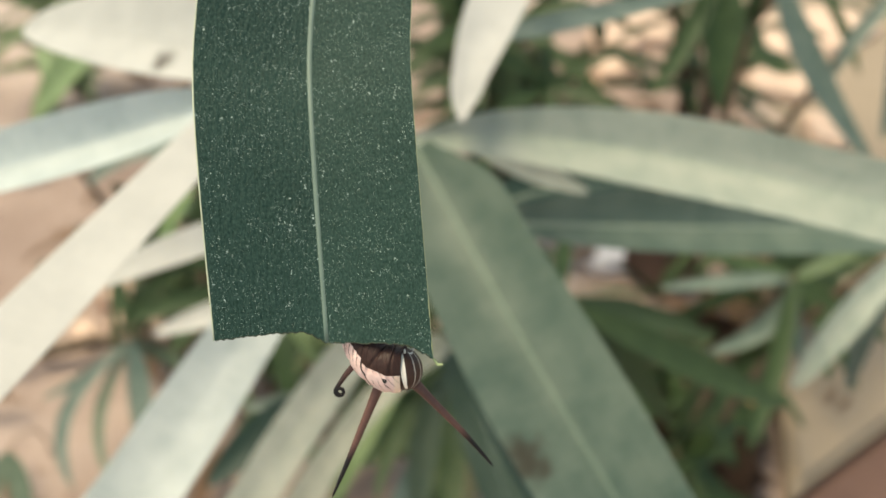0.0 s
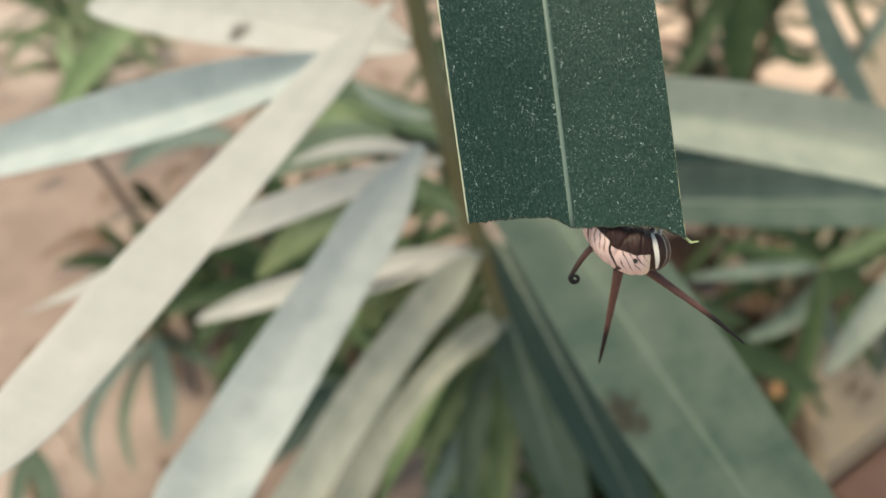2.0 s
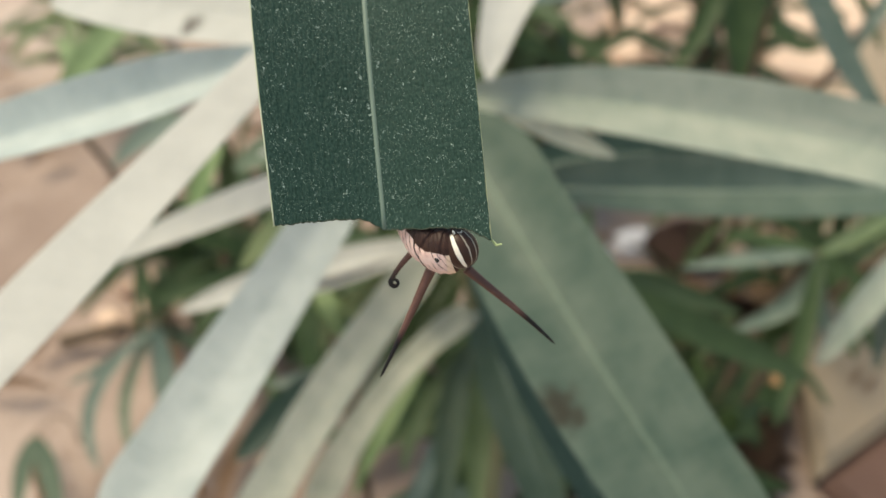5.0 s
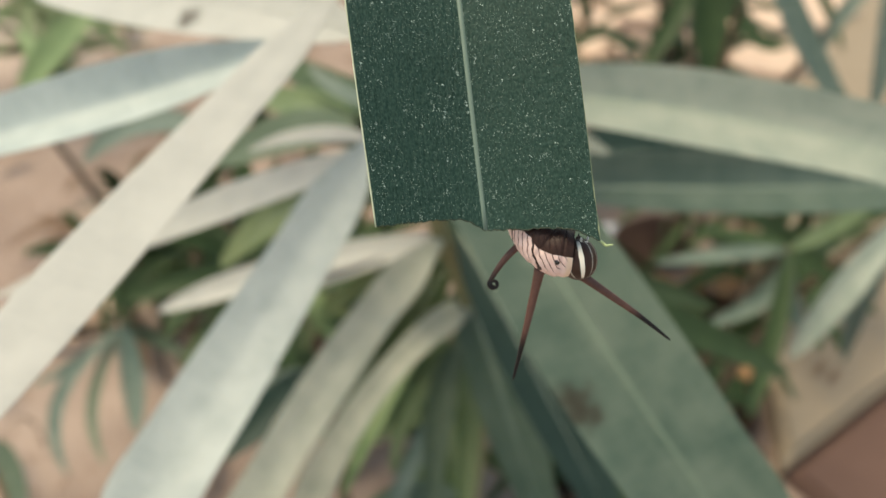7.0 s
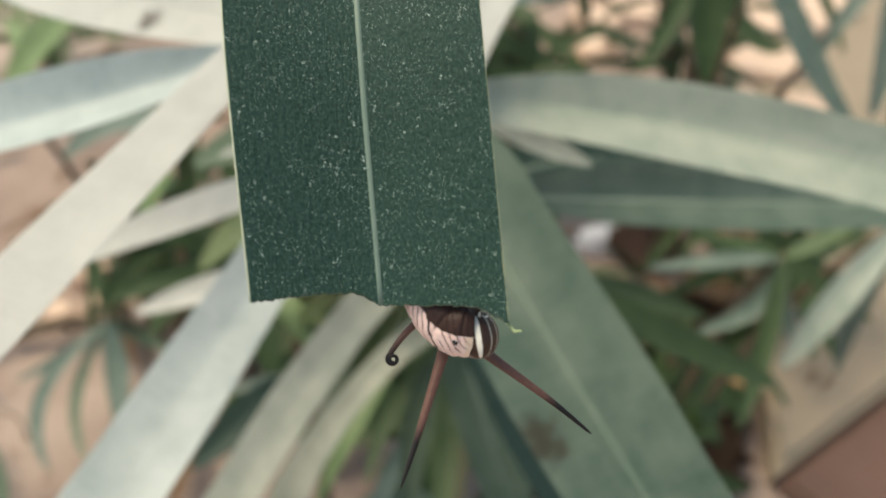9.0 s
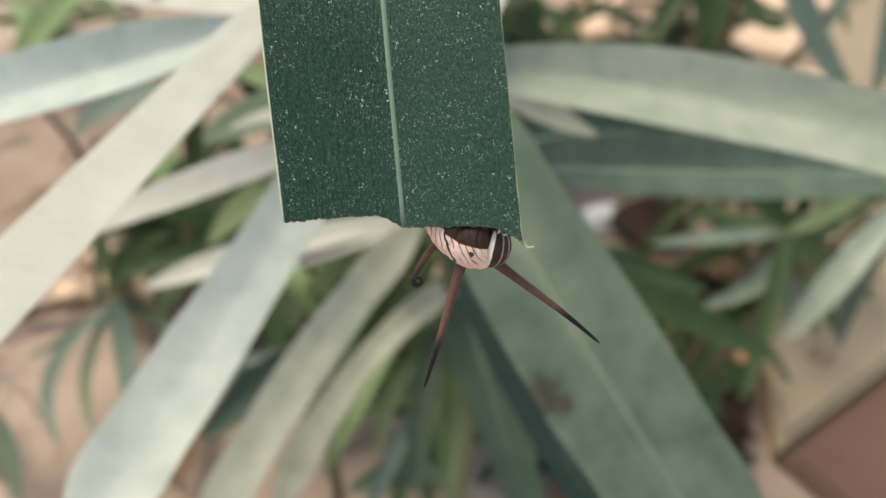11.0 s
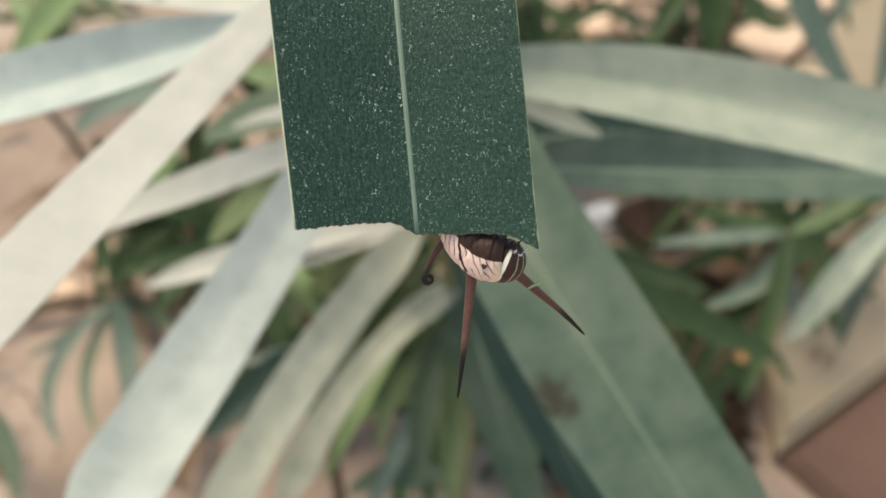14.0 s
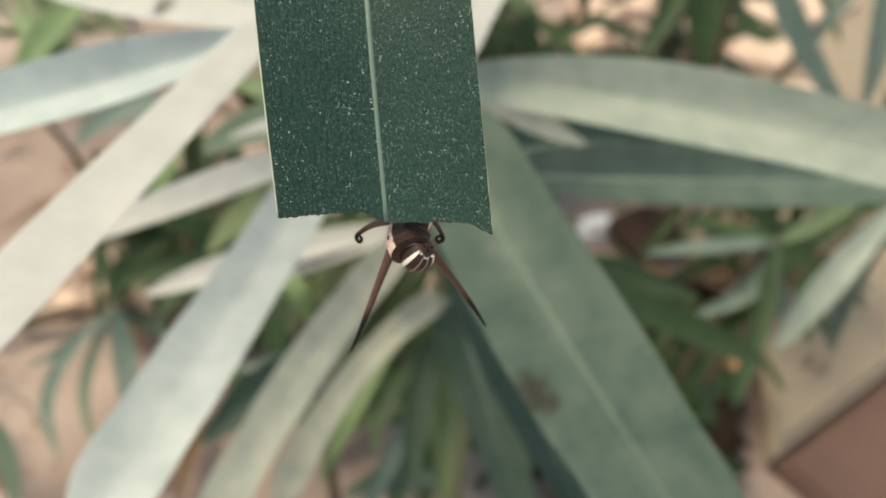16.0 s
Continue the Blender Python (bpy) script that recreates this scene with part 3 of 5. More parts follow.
LEAVES = [
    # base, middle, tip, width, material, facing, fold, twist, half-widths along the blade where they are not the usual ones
    ((-0.0401, 0.2192, 0.6439), (-0.0818, 0.1405, 0.6261), (-0.1111, 0.0656, 0.6195), 0.0165, LEAF_PALE_LIT, (0, -0.3, 1), 2, 0, (0.172, 0.721, 0.865, 0.959, 1.0, 0.976, 0.829, 0.007)),
    ((-0.0356, 0.2303, 0.6250), (-0.1039, 0.2662, 0.6224), (-0.1644, 0.3044, 0.6069), 0.031, LEAF_MARK_LIT, (0, -0.7, 0.9), 14, 0, None),
    ((-0.0541, 0.2335, 0.6209), (-0.1142, 0.2015, 0.6155), (-0.2168, 0.2155, 0.5811), 0.0232, LEAF_SAGE_SHEEN, (0, -0.6, 1.0), 28, 0, (0.109, 0.513, 0.837, 0.987, 1.0, 0.868, 0.681, 0.004)),
    ((-0.0326, 0.2321, 0.5878), (-0.0736, 0.1731, 0.547), (-0.1082, 0.1063, 0.5246), 0.0259, LEAF_COOL_SHEEN, (0, -0.5, 1), 11, 0, (0.17, 0.73, 0.833, 0.921, 1.0, 0.994, 0.948, 0.007)),
    ((-0.0254, 0.2332, 0.5806), (-0.0925, 0.2429, 0.5498), (-0.2093, 0.2526, 0.4894), 0.0164, LEAF_PALE_LIT, (0, -0.3, 1), 6, 0, (0.162, 0.668, 0.866, 1.0, 0.926, 0.683, 0.502, 0.005)),
    ((-0.0085, 0.2259, 0.6026), (0.0291, 0.1499, 0.5748), (0.0718, 0.0773, 0.5441), 0.0390, LEAF_SCAR, (0.05, -0.9, 0.6), 20, 0, (0.274, 0.902, 0.95, 0.999, 1.0, 0.92, 0.81, 0.003)),
    ((-0.0101, 0.2411, 0.5957), (0.0728, 0.2407, 0.5902), (0.1869, 0.1835, 0.5899), 0.0301, LEAF_MID_LIT, (0, -0.75, 0.85), 25, 0, (0.167, 0.532, 0.775, 0.938, 1.0, 0.965, 0.864, 0.004)),
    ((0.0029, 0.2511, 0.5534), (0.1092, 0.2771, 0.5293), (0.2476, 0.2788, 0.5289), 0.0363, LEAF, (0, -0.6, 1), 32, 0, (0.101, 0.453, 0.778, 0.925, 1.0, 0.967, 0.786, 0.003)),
    ((0.0061, 0.2347, 0.6076), (0.0166, 0.2763, 0.6229), (0.0457, 0.3545, 0.6437), 0.0209, LEAF_PALE_LIT, (-0.1, -0.7, 1), 8, 0, (0.113, 0.446, 0.638, 0.865, 1.0, 0.875, 0.649, 0.005)),
    ((0.0193, 0.3063, 0.6017), (0.0627, 0.3401, 0.5953), (0.1322, 0.3870, 0.5889), 0.012, LEAF, (0, -0.5, 1), 14, 0, None),
    ((0.0089, 0.2545, 0.5853), (0.0320, 0.2616, 0.5698), (0.0584, 0.2685, 0.5538), 0.012, LEAF_STRAW_LIT, (0, -0.5, 1), 16, 0, None),
    ((-0.0119, 0.2839, 0.4993), (-0.1058, 0.3240, 0.4374), (-0.1743, 0.3495, 0.3895), 0.018, LEAF_PALE_LIT, (0, -0.5, 1), 20, 0, None),
    ((-0.0110, 0.2746, 0.5037), (-0.0513, 0.2988, 0.4700), (-0.0981, 0.3099, 0.4360), 0.015, LEAF_PALE_LIT, (0, -0.5, 1), 16, 0, None),
    ((-0.0085, 0.2658, 0.5138), (-0.0599, 0.2307, 0.4603), (-0.1139, 0.1772, 0.3851), 0.0217, LEAF_STRAW_LIT, (0, -0.5, 1), 14, 0, (0.194, 0.832, 0.848, 0.943, 1.0, 0.985, 1.0, 0.009)),
    ((0.0102, 0.2937, 0.4486), (-0.0403, 0.2521, 0.4315), (-0.0828, 0.2062, 0.3722), 0.0172, LEAF_STRAW_LIT, (0, -0.5, 1), 14, 0, (0.30, 0.86, 0.80, 0.78, 0.83, 0.931, 1.0, 0.013)),
    ((-0.0202, 0.288, 0.418), (-0.0392, 0.2625, 0.404), (-0.0584, 0.2202, 0.3864), 0.01, LEAF_LIME, (0, -0.5, 1), 16, 0, None),
    ((-0.0009, 0.2777, 0.5075), (0.0285, 0.2160, 0.4800), (0.0632, 0.1553, 0.4382), 0.025, LEAF_TEAL_SHADE, (0, -0.5, 1), 14, 0, None),
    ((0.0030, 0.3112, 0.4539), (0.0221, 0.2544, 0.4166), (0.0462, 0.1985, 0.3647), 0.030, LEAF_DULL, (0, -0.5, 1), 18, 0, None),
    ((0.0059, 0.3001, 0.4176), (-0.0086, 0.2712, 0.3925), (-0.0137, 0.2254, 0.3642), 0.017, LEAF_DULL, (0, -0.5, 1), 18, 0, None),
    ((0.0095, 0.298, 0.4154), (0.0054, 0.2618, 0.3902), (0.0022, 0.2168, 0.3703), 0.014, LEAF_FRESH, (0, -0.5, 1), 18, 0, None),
    ((0.0138, 0.3166, 0.5030), (0.0750, 0.3507, 0.4993), (0.1534, 0.3687, 0.4779), 0.026, LEAF_TEAL_SHADE, (0, -0.5, 1), 14, 0, None),
    ((0.0138, 0.3166, 0.5030), (0.0676, 0.3756, 0.4666), (0.1436, 0.4001, 0.4219), 0.024, LEAF_DEEP_SHADE, (0, -0.5, 1), 14, 0, None),
    ((-0.0029, 0.3178, 0.5343), (-0.0599, 0.3835, 0.5160), (-0.1093, 0.4545, 0.5043), 0.022, LEAF_DEEP_SHADE, (0, -0.5, 1), 14, 0, None),
    ((-0.0030, 0.3161, 0.5324), (-0.0621, 0.3869, 0.4892), (-0.1279, 0.4365, 0.4519), 0.026, LEAF_DEEP_SHADE, (0, -0.5, 1), 14, 0, None),
    ((0.0002, 0.3170, 0.5029), (-0.0595, 0.3633, 0.4619), (-0.1252, 0.3995, 0.4090), 0.022, LEAF_FRESH, (0, -0.5, 1), 14, 0, None),
    ((-0.0338, 0.2360, 0.5825), (-0.0607, 0.2626, 0.5675), (-0.0889, 0.2841, 0.5462), 0.008, LEAF_PALE_LIT, (0, -0.5, 1), 14, 0, None),
    ((-0.0278, 0.2435, 0.5916), (-0.0453, 0.2725, 0.5795), (-0.0626, 0.2976, 0.5784), 0.008, LEAF, (0, -0.5, 1), 14, 0, None),
    ((-0.0138, 0.2747, 0.5196), (-0.0395, 0.3186, 0.5097), (-0.0809, 0.3657, 0.4880), 0.014, LEAF_DEEP_SHADE, (0, -0.5, 1), 14, 0, None),
    ((-0.0085, 0.2762, 0.5056), (-0.0623, 0.3077, 0.4336), (-0.0853, 0.3200, 0.3856), 0.010, LEAF_FRESH, (0, -0.5, 1), 14, 0, None),
    ((-0.0497, 0.3421, 0.5192), (-0.0903, 0.3663, 0.4997), (-0.1330, 0.3828, 0.4717), 0.028, LEAF_DULL, (0, -0.5, 1), 14, 0, None),
    ((-0.0506, 0.3544, 0.5178), (-0.0832, 0.3868, 0.5075), (-0.1167, 0.4168, 0.4946), 0.020, LEAF_FRESH, (0, -0.5, 1), 14, 0, None),
    ((-0.0570, 0.3380, 0.4849), (-0.1015, 0.3601, 0.4482), (-0.1395, 0.3734, 0.4021), 0.024, LEAF_FRESH, (0, -0.5, 1), 14, 0, None),
    ((0.0046, 0.3026, 0.4127), (-0.0226, 0.2767, 0.3905), (-0.035, 0.2461, 0.3712), 0.009, LEAF_FRESH, (0, -0.5, 1), 14, 0, None),
    ((0.0045, 0.3096, 0.2493), (-0.0276, 0.306, 0.2589), (-0.0604, 0.2926, 0.2576), 0.018, LEAF_DULL, (0, -0.5, 1), 14, 0, None),
    ((-0.0023, 0.2966, 0.4729), (-0.0237, 0.2979, 0.4287), (-0.0529, 0.2858, 0.3695), 0.022, LEAF_DEEP_SHADE, (0, -0.5, 1), 14, 0, None),
    ((-0.0062, 0.3040, 0.4510), (-0.0427, 0.2917, 0.3913), (-0.0776, 0.2769, 0.3289), 0.022, LEAF_DULL, (0, -0.5, 1), 14, 0, None),
    ((-0.0012, 0.3557, 0.3147), (-0.0309, 0.3055, 0.273), (-0.0469, 0.2796, 0.2587), 0.012, LEAF, (0, -0.5, 1), 14, 0, None),
]


for k, (a, b, c, w, mat, up, fold, twist, widths) in enumerate(LEAVES):
    plain = mat in (LEAF_PALE_LIT, LEAF_COOL_SHEEN, LEAF_STRAW_LIT, LEAF_SAGE_SHEEN)
    leaf(plant, a, b, c, w, mat, up, fold, nl=40 if widths else 22, nw=12 if widths else 6, rib=not plain, rib_material=RIB_DULL if mat is LEAF_SCAR else mat if mat is LEAF_MARK_LIT else None, seed=k * 1.7, twist=twist, widths=widths)


def eaten_leaf():
    """The dark leaf that hangs before the lens, bitten straight across."""
    low, high, top = Vector((-0.0122, 0.0607, 0.6867)), Vector((-0.0147, 0.0822, 0.7054)), Vector(STALK[0])
    side = (Vector((-0.0014, 0.0571, 0.6874)) - Vector((-0.0233, 0.0591, 0.6887)))
    along = (high - low)
    # start at the bitten end, run to the stalk
    pts = spline([low - along * 0.12, low, high, high + along * 0.8 + Vector((0, 0.012, 0)), top], 60)
    lens = [0.0]
    for a, b in zip(pts, pts[1:]):
        lens.append(lens[-1] + (b - a).length)
    total = lens[-1]
    def curve(s):
        d = s * total
        if d <= 0:
            return pts[0] + (pts[1] - pts[0]).normalized() * d
        for k in range(len(pts) - 1):
            if lens[k + 1] >= d:
                return pts[k].lerp(pts[k + 1], (d - lens[k]) / (lens[k + 1] - lens[k]))
        return pts[-1]
    zero = (low - pts[0]).length / total
    bites = [(-1, 1.15), (-0.86, 1.2), (-0.72, 1.25), (-0.46, 1.4), (-0.2, 1.25), (-0.13, 1.0), (-0.07, 0.35), (0, 0), (0.12, -0.15), (0.3, -0.4), (0.5, -0.62), (0.66, -0.84), (0.78, -1.18), (0.88, -1.82), (0.94, -2.25), (1, -2.7)]
    def start(u):
        for (a, p), (b, q) in zip(bites, bites[1:]):
            if u <= b + 1e-9:
                mm = p + (q - p) * (u - a) / (b - a)
                break
        mm += 0.16 * noise.noise((u * 26, 0.3, 0)) + 0.10 * noise.noise((u * 70, 4.3, 0))
        return zero + mm * 0.001 / total
    width = side.length
    face = along.cross(side).normalized()
    if face.y > 0:
        face = -face
    fold = math.atan2(0.0028, width / 2)
    def shape(s):
        d = s * total - zero * total
        return 1.0 + 0.06 * min(1.0, max(0.0, d / 0.03)) if d < 0.05 else 1.06 * max(0.07, max(0.0, math.cos(min(1.0, (d - 0.05) / (total * (1 - zero) - 0.05)) * math.pi / 2)) ** 0.8)
    def lop(s):
        return 0.03 * min(1.0, max(0.0, (s - zero) * total / 0.026))
    bm = blade_mesh(curve, face, width / math.cos(fold), 150, 72, fold, shape, 0.00026, start, lop=lop)
    ob = part("leaf", bm, LEAF_EATEN, plant, "dark green leaf bitten straight across, with pale flecks")
    rib = [curve(zero + 0.0001 + (0.97 - zero) * i / 60) for i in range(61)]
    part("midrib", tube_mesh([p + face * 0.00006 for p in rib], [0.00027 + 0.00030 * i / 60 for i in range(61)], 10, face, 0.55), RIB, ob, "pale green midrib")
    # the chewed edge: a thin dark rim, browned and ragged
    rim = []
    for i in range(161):
        u = -0.985 + 1.97 * i / 160
        s = start(u)
        c, t = curve(s), (curve(s + 0.01) - curve(s)).normalized()
        x = t.cross(face).normalized()
        w = u * width / math.cos(fold) / 2
        rim.append(c + x * w * math.cos(fold) + x.cross(t) * abs(w) * math.sin(fold) + face * 0.00005)
    part("chewed_rim", tube_mesh(rim, [0.000055 + 0.00005 * noise.noise((i * 0.45, 9.1, 0)) for i in range(161)], 6), RIM, ob, "dark ragged chewed rim")
    for sg in (-1, 1):
        pts2 = []
        for i in range(90):
            s0 = start(sg)
            s = s0 + (0.9 - s0) * i / 89
            c, t = curve(s), (curve(s + 0.01) - curve(s)).normalized()
            x = t.cross(face).normalized()
            n = x.cross(t)
            w = shape(s) * width / math.cos(fold) / 2 * (1 - lop(s) * sg)
            pts2.append(c + sg * x * w * math.cos(fold) + n * w * math.sin(fold))
        part("margin", tube_mesh(pts2, [(0.00009 if sg < 0 else 0.00006) + 0.00003 * noise.noise((i * 0.7, sg, 0)) for i in range(90)], 6), MARGIN_PALE if sg < 0 else MARGIN, ob, "thin whitish leaf margin" if sg < 0 else "thin yellowish leaf margin")


eaten_leaf()


# ---- the bushes behind ----
def whorl(bush, at, rnd, n, length, width, material, droop=0.25, axis=(0, 0, 1), spread=(0.2, 0.9)):
    at, axis = Vector(at), Vector(axis).normalized()
    a = axis.orthogonal().normalized()
    b = axis.cross(a)
    turn = rnd.uniform(0, 6.28)
    for k in range(n):
        g = turn + 2 * math.pi * k / n + rnd.uniform(-0.25, 0.25)
        out = a * math.cos(g) + b * math.sin(g)
        d = (out + axis * rnd.uniform(*spread)).normalized()
        ln = length * rnd.uniform(0.75, 1.15)
        tip = at + d * ln - Vector((0, 0, droop * ln))
        mid = at + d * ln * 0.5 - Vector((0, 0, droop * ln * 0.18))
        leaf(bush, at, mid, tip, width * rnd.uniform(0.8, 1.15), material, axis * 0.8 + Vector((0, -0.2, 0.5)), 12, rib=False, nl=10, nw=4, seed=rnd.uniform(0, 6))


def bush(at, rnd, canes, label, material, height=0.5, length=0.13, width=0.018, lean=0.35, levels=4, leaves=4, radius=0.0045, first=0.35):
    """An oleander bush: canes from one foot, whorls of leaves up each."""
    ob = thing("oleander", at, label, "oleander", "oleanders behind")
    at = Vector((0, 0, 0))
    for c in range(canes):
        g = 2 * math.pi * (c + rnd.uniform(-0.3, 0.3)) / canes
        h = height * rnd.uniform(0.75, 1.1)
        top = at + Vector((math.cos(g) * lean * h, math.sin(g) * lean * h, h))
        midp = at + Vector((math.cos(g) * lean * h * 0.3, math.sin(g) * lean * h * 0.3, h * 0.5))
        cv = bezier(at + Vector((math.cos(g) * 0.02, math.sin(g) * 0.02, -0.05)), midp, top)
        part("cane", tube_mesh([cv(i / 14) for i in range(15)], [radius * (1.2 - 0.7 * i / 14) for i in range(15)], 7), BARK, ob)
        for k in range(levels):
            s = first + (1 - first) * k / max(1, levels - 1)
            t = (cv(min(1, s + 0.02)) - cv(s - 0.02)).normalized()
            whorl(ob, cv(s), rnd, leaves if k < levels - 1 else leaves + 2, length, width, material, 0.22, t)
    return ob


# the dark bushes get their inner shade from the leaf colour itself
bush((0.40, 1.16, 0), random.Random(8), 5, "shaded oleander bush with bare lower canes", LEAF_DEEP_SHADE, 0.36, 0.15, 0.020, 0.4, 3, 4, 0.008)
bush((0.06, 1.10, 0), random.Random(21), 6, "shaded oleander bush with bare lower canes", LEAF_DEEP_SHADE, 0.36, 0.15, 0.021, 0.35, 4, 4, 0.007)
bush((0.40, 0.74, 0), random.Random(13), 3, "low oleander bush with dull green narrow leaves coloured as in shade", LEAF_DEEP_SHADE, 0.20, 0.13, 0.020, 0.5, 3, 4)
bush((-0.14, 0.66, 0), random.Random(17), 4, "low oleander bush with dull green narrow leaves coloured as in shade", LEAF_DEEP_SHADE, 0.24, 0.15, 0.022, 0.5, 3, 5)
bush((0.01, 0.52, 0), random.Random(19), 3, "low oleander bush with dull green narrow leaves coloured as in shade", LEAF_DEEP_SHADE, 0.22, 0.13, 0.020, 0.4, 3, 5)
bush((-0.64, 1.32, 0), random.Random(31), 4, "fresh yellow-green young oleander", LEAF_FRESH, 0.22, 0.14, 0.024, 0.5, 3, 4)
# added low dark clump that stands in for shaded soil beside the paving
bush((0.17, 0.49, 0), random.Random(43), 4, "low oleander bush with dull green narrow leaves coloured as in shade", LEAF_DEEP_SHADE, 0.11, 0.11, 0.020, 0.5, 2, 5)
bush((0.262, 0.622, 0), random.Random(51), 4, "low oleander bush with dull green narrow leaves coloured as in shade", LEAF_DEEP_SHADE, 0.10, 0.10, 0.018, 0.6, 2, 5)
bush((0.106, 0.977, 0), random.Random(61), 5, "shaded oleander bush with bare lower canes", LEAF_DEEP_SHADE, 0.28, 0.10, 0.018, 0.35, 4, 4, 0.006)

bush((-0.33, 0.79, 0), random.Random(71), 5, "low oleander bush with dull green narrow leaves coloured as in shade", LEAF_DEEP_SHADE, 0.13, 0.09, 0.017, 0.7, 3, 5)
bush((-0.20, 0.70, 0), random.Random(73), 4, "fresh yellow-green young oleander", LEAF_FRESH, 0.12, 0.09, 0.018, 0.6, 3, 4)


def sprig(nodes, leaves, label, material):
    """A slender oleander: canes that rise to nodes, and chosen leaves from these."""
    foot = Vector((sum(n[0] for n in nodes) / len(nodes), sum(n[1] for n in nodes) / len(nodes) + 0.05, 0))
    ob = thing("oleander", foot, label, "oleander", "oleanders behind")
    for n in nodes:
        top = Vector(n) - foot
        stout = 0.006 * min(1.0, top.z / 0.28)
        cv = bezier((0, 0, -0.04), top * 0.5 + Vector((0, 0.03, 0)), top)
        part("cane", tube_mesh([cv(i / 14) for i in range(15)], [stout * (1 - 0.5 * i / 14) for i in range(15)], 7), BARK, ob)
    for k, (a, b, c, w, m) in enumerate(leaves):
        leaf(ob, Vector(a) - foot, Vector(b) - foot, Vector(c) - foot, w, m or material, (0, -0.5, 1), 16, rib=False, nl=14, nw=4, seed=k * 2.1)
    return ob


N1, N2, N3 = (0.2787, 0.4900, 0.3072), (0.3431, 0.4638, 0.3693), (0.0834, 0.3747, 0.3876)
sprig([N1, N2, N3], [
    (N2, (0.2880, 0.4232, 0.3209), (0.2589, 0.4069, 0.2704), 0.023, LEAF_MID_LIT),
    (N2, (0.3187, 0.4427, 0.3130), (0.3213, 0.4309, 0.2367), 0.020, LEAF),
    (N3, (0.1542, 0.3520, 0.3605), (0.2244, 0.3473, 0.3239), 0.022, None),
    (N3, (0.1294, 0.3927, 0.3624), (0.1983, 0.4179, 0.3146), 0.020, None),
    (N3, (0.1219, 0.3735, 0.3395), (0.1656, 0.3760, 0.2646), 0.022, None),
    (N1, (0.2559, 0.4318, 0.2689), (0.2268, 0.3777, 0.2355), 0.017, None),
    (N1, (0.2579, 0.4683, 0.2762), (0.2165, 0.4688, 0.2457), 0.017, LEAF),
    (N1, (0.2409, 0.5182, 0.2785), (0.1917, 0.5439, 0.2470), 0.015, LEAF),
    (N1, (0.2599, 0.5274, 0.2895), (0.2295, 0.5623, 0.2689), 0.014, None),
    (N1, (0.3361, 0.5335, 0.2968), (0.4056, 0.5818, 0.2921), 0.016, LEAF_FRESH),
    (N1, (0.3079, 0.4770, 0.2917), (0.3393, 0.4597, 0.2711), 0.014, None),
    (N1, (0.2765, 0.4713, 0.2848), (0.2899, 0.4424, 0.2505), 0.015, LEAF),
], "oleander with dull green leaves fanned from three canes", LEAF_DEEP_SHADE)
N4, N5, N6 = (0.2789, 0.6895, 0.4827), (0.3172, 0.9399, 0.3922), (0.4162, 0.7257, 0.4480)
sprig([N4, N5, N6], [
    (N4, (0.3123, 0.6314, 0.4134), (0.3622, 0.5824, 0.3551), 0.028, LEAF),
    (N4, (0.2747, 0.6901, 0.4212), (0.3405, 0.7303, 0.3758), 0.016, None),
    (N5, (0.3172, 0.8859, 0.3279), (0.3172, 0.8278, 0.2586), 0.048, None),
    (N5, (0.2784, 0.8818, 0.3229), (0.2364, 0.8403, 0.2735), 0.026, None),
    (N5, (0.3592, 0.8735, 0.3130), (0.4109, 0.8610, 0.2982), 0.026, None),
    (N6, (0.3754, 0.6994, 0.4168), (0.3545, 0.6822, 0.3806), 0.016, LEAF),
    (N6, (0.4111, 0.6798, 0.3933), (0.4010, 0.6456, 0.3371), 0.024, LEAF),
], "tall oleander with drooping dark green leaves", LEAF_DEEP_SHADE)
N7 = (-0.3142, 0.5847, 0.1373)
sprig([N7], [
    (N7, (-0.3655, 0.5192, 0.1077), (-0.3408, 0.4444, 0.0858), 0.016, LEAF),
    (N7, (-0.338, 0.5231, 0.0983), (-0.3105, 0.4558, 0.0848), 0.013, LEAF_DULL),
    (N7, (-0.3018, 0.5399, 0.1034), (-0.2892, 0.4865, 0.0897), 0.024, LEAF),
    (N7, (-0.3756, 0.5815, 0.0866), (-0.4176, 0.5602, 0.0763), 0.012, LEAF),
    (N7, (-0.2936, 0.5953, 0.1052), (-0.2586, 0.5827, 0.0928), 0.016, None),
], "small oleander sprout with drooping curved leaves", LEAF_DULL)
M1 = (-0.4265, 0.4932, 0.0765)
sprig([M1], [
    (M1, (-0.4053, 0.4632, 0.0592), (-0.3851, 0.416, 0.0378), 0.022, LEAF_DULL),
    (M1, (-0.4322, 0.4638, 0.0588), (-0.4269, 0.4204, 0.041), 0.018, None),
], "small oleander sprout at the edge of the bare earth", LEAF_DULL)

N10, N11 = (-0.0841, 0.3335, 0.4226), (-0.0833, 0.3281, 0.3574)
sprig([N10, N11], [
    (N10, (-0.0758, 0.3183, 0.4210), (-0.0636, 0.2984, 0.4146), 0.013, LEAF_LIME),
    (N10, (-0.0741, 0.3270, 0.4158), (-0.0575, 0.3154, 0.4186), 0.010, LEAF_FRESH),
    (N11, (-0.1003, 0.3262, 0.3546), (-0.1224, 0.3240, 0.3513), 0.010, LEAF),
    (N11, (-0.1085, 0.3064, 0.3474), (-0.1350, 0.2751, 0.3418), 0.024, None),
    (N11, (-0.1075, 0.3323, 0.3313), (-0.1346, 0.3295, 0.3124), 0.026, LEAF_DEEP_SHADE),
], "slender young oleander with lime and dark green leaves", LEAF_TEAL_SHADE)

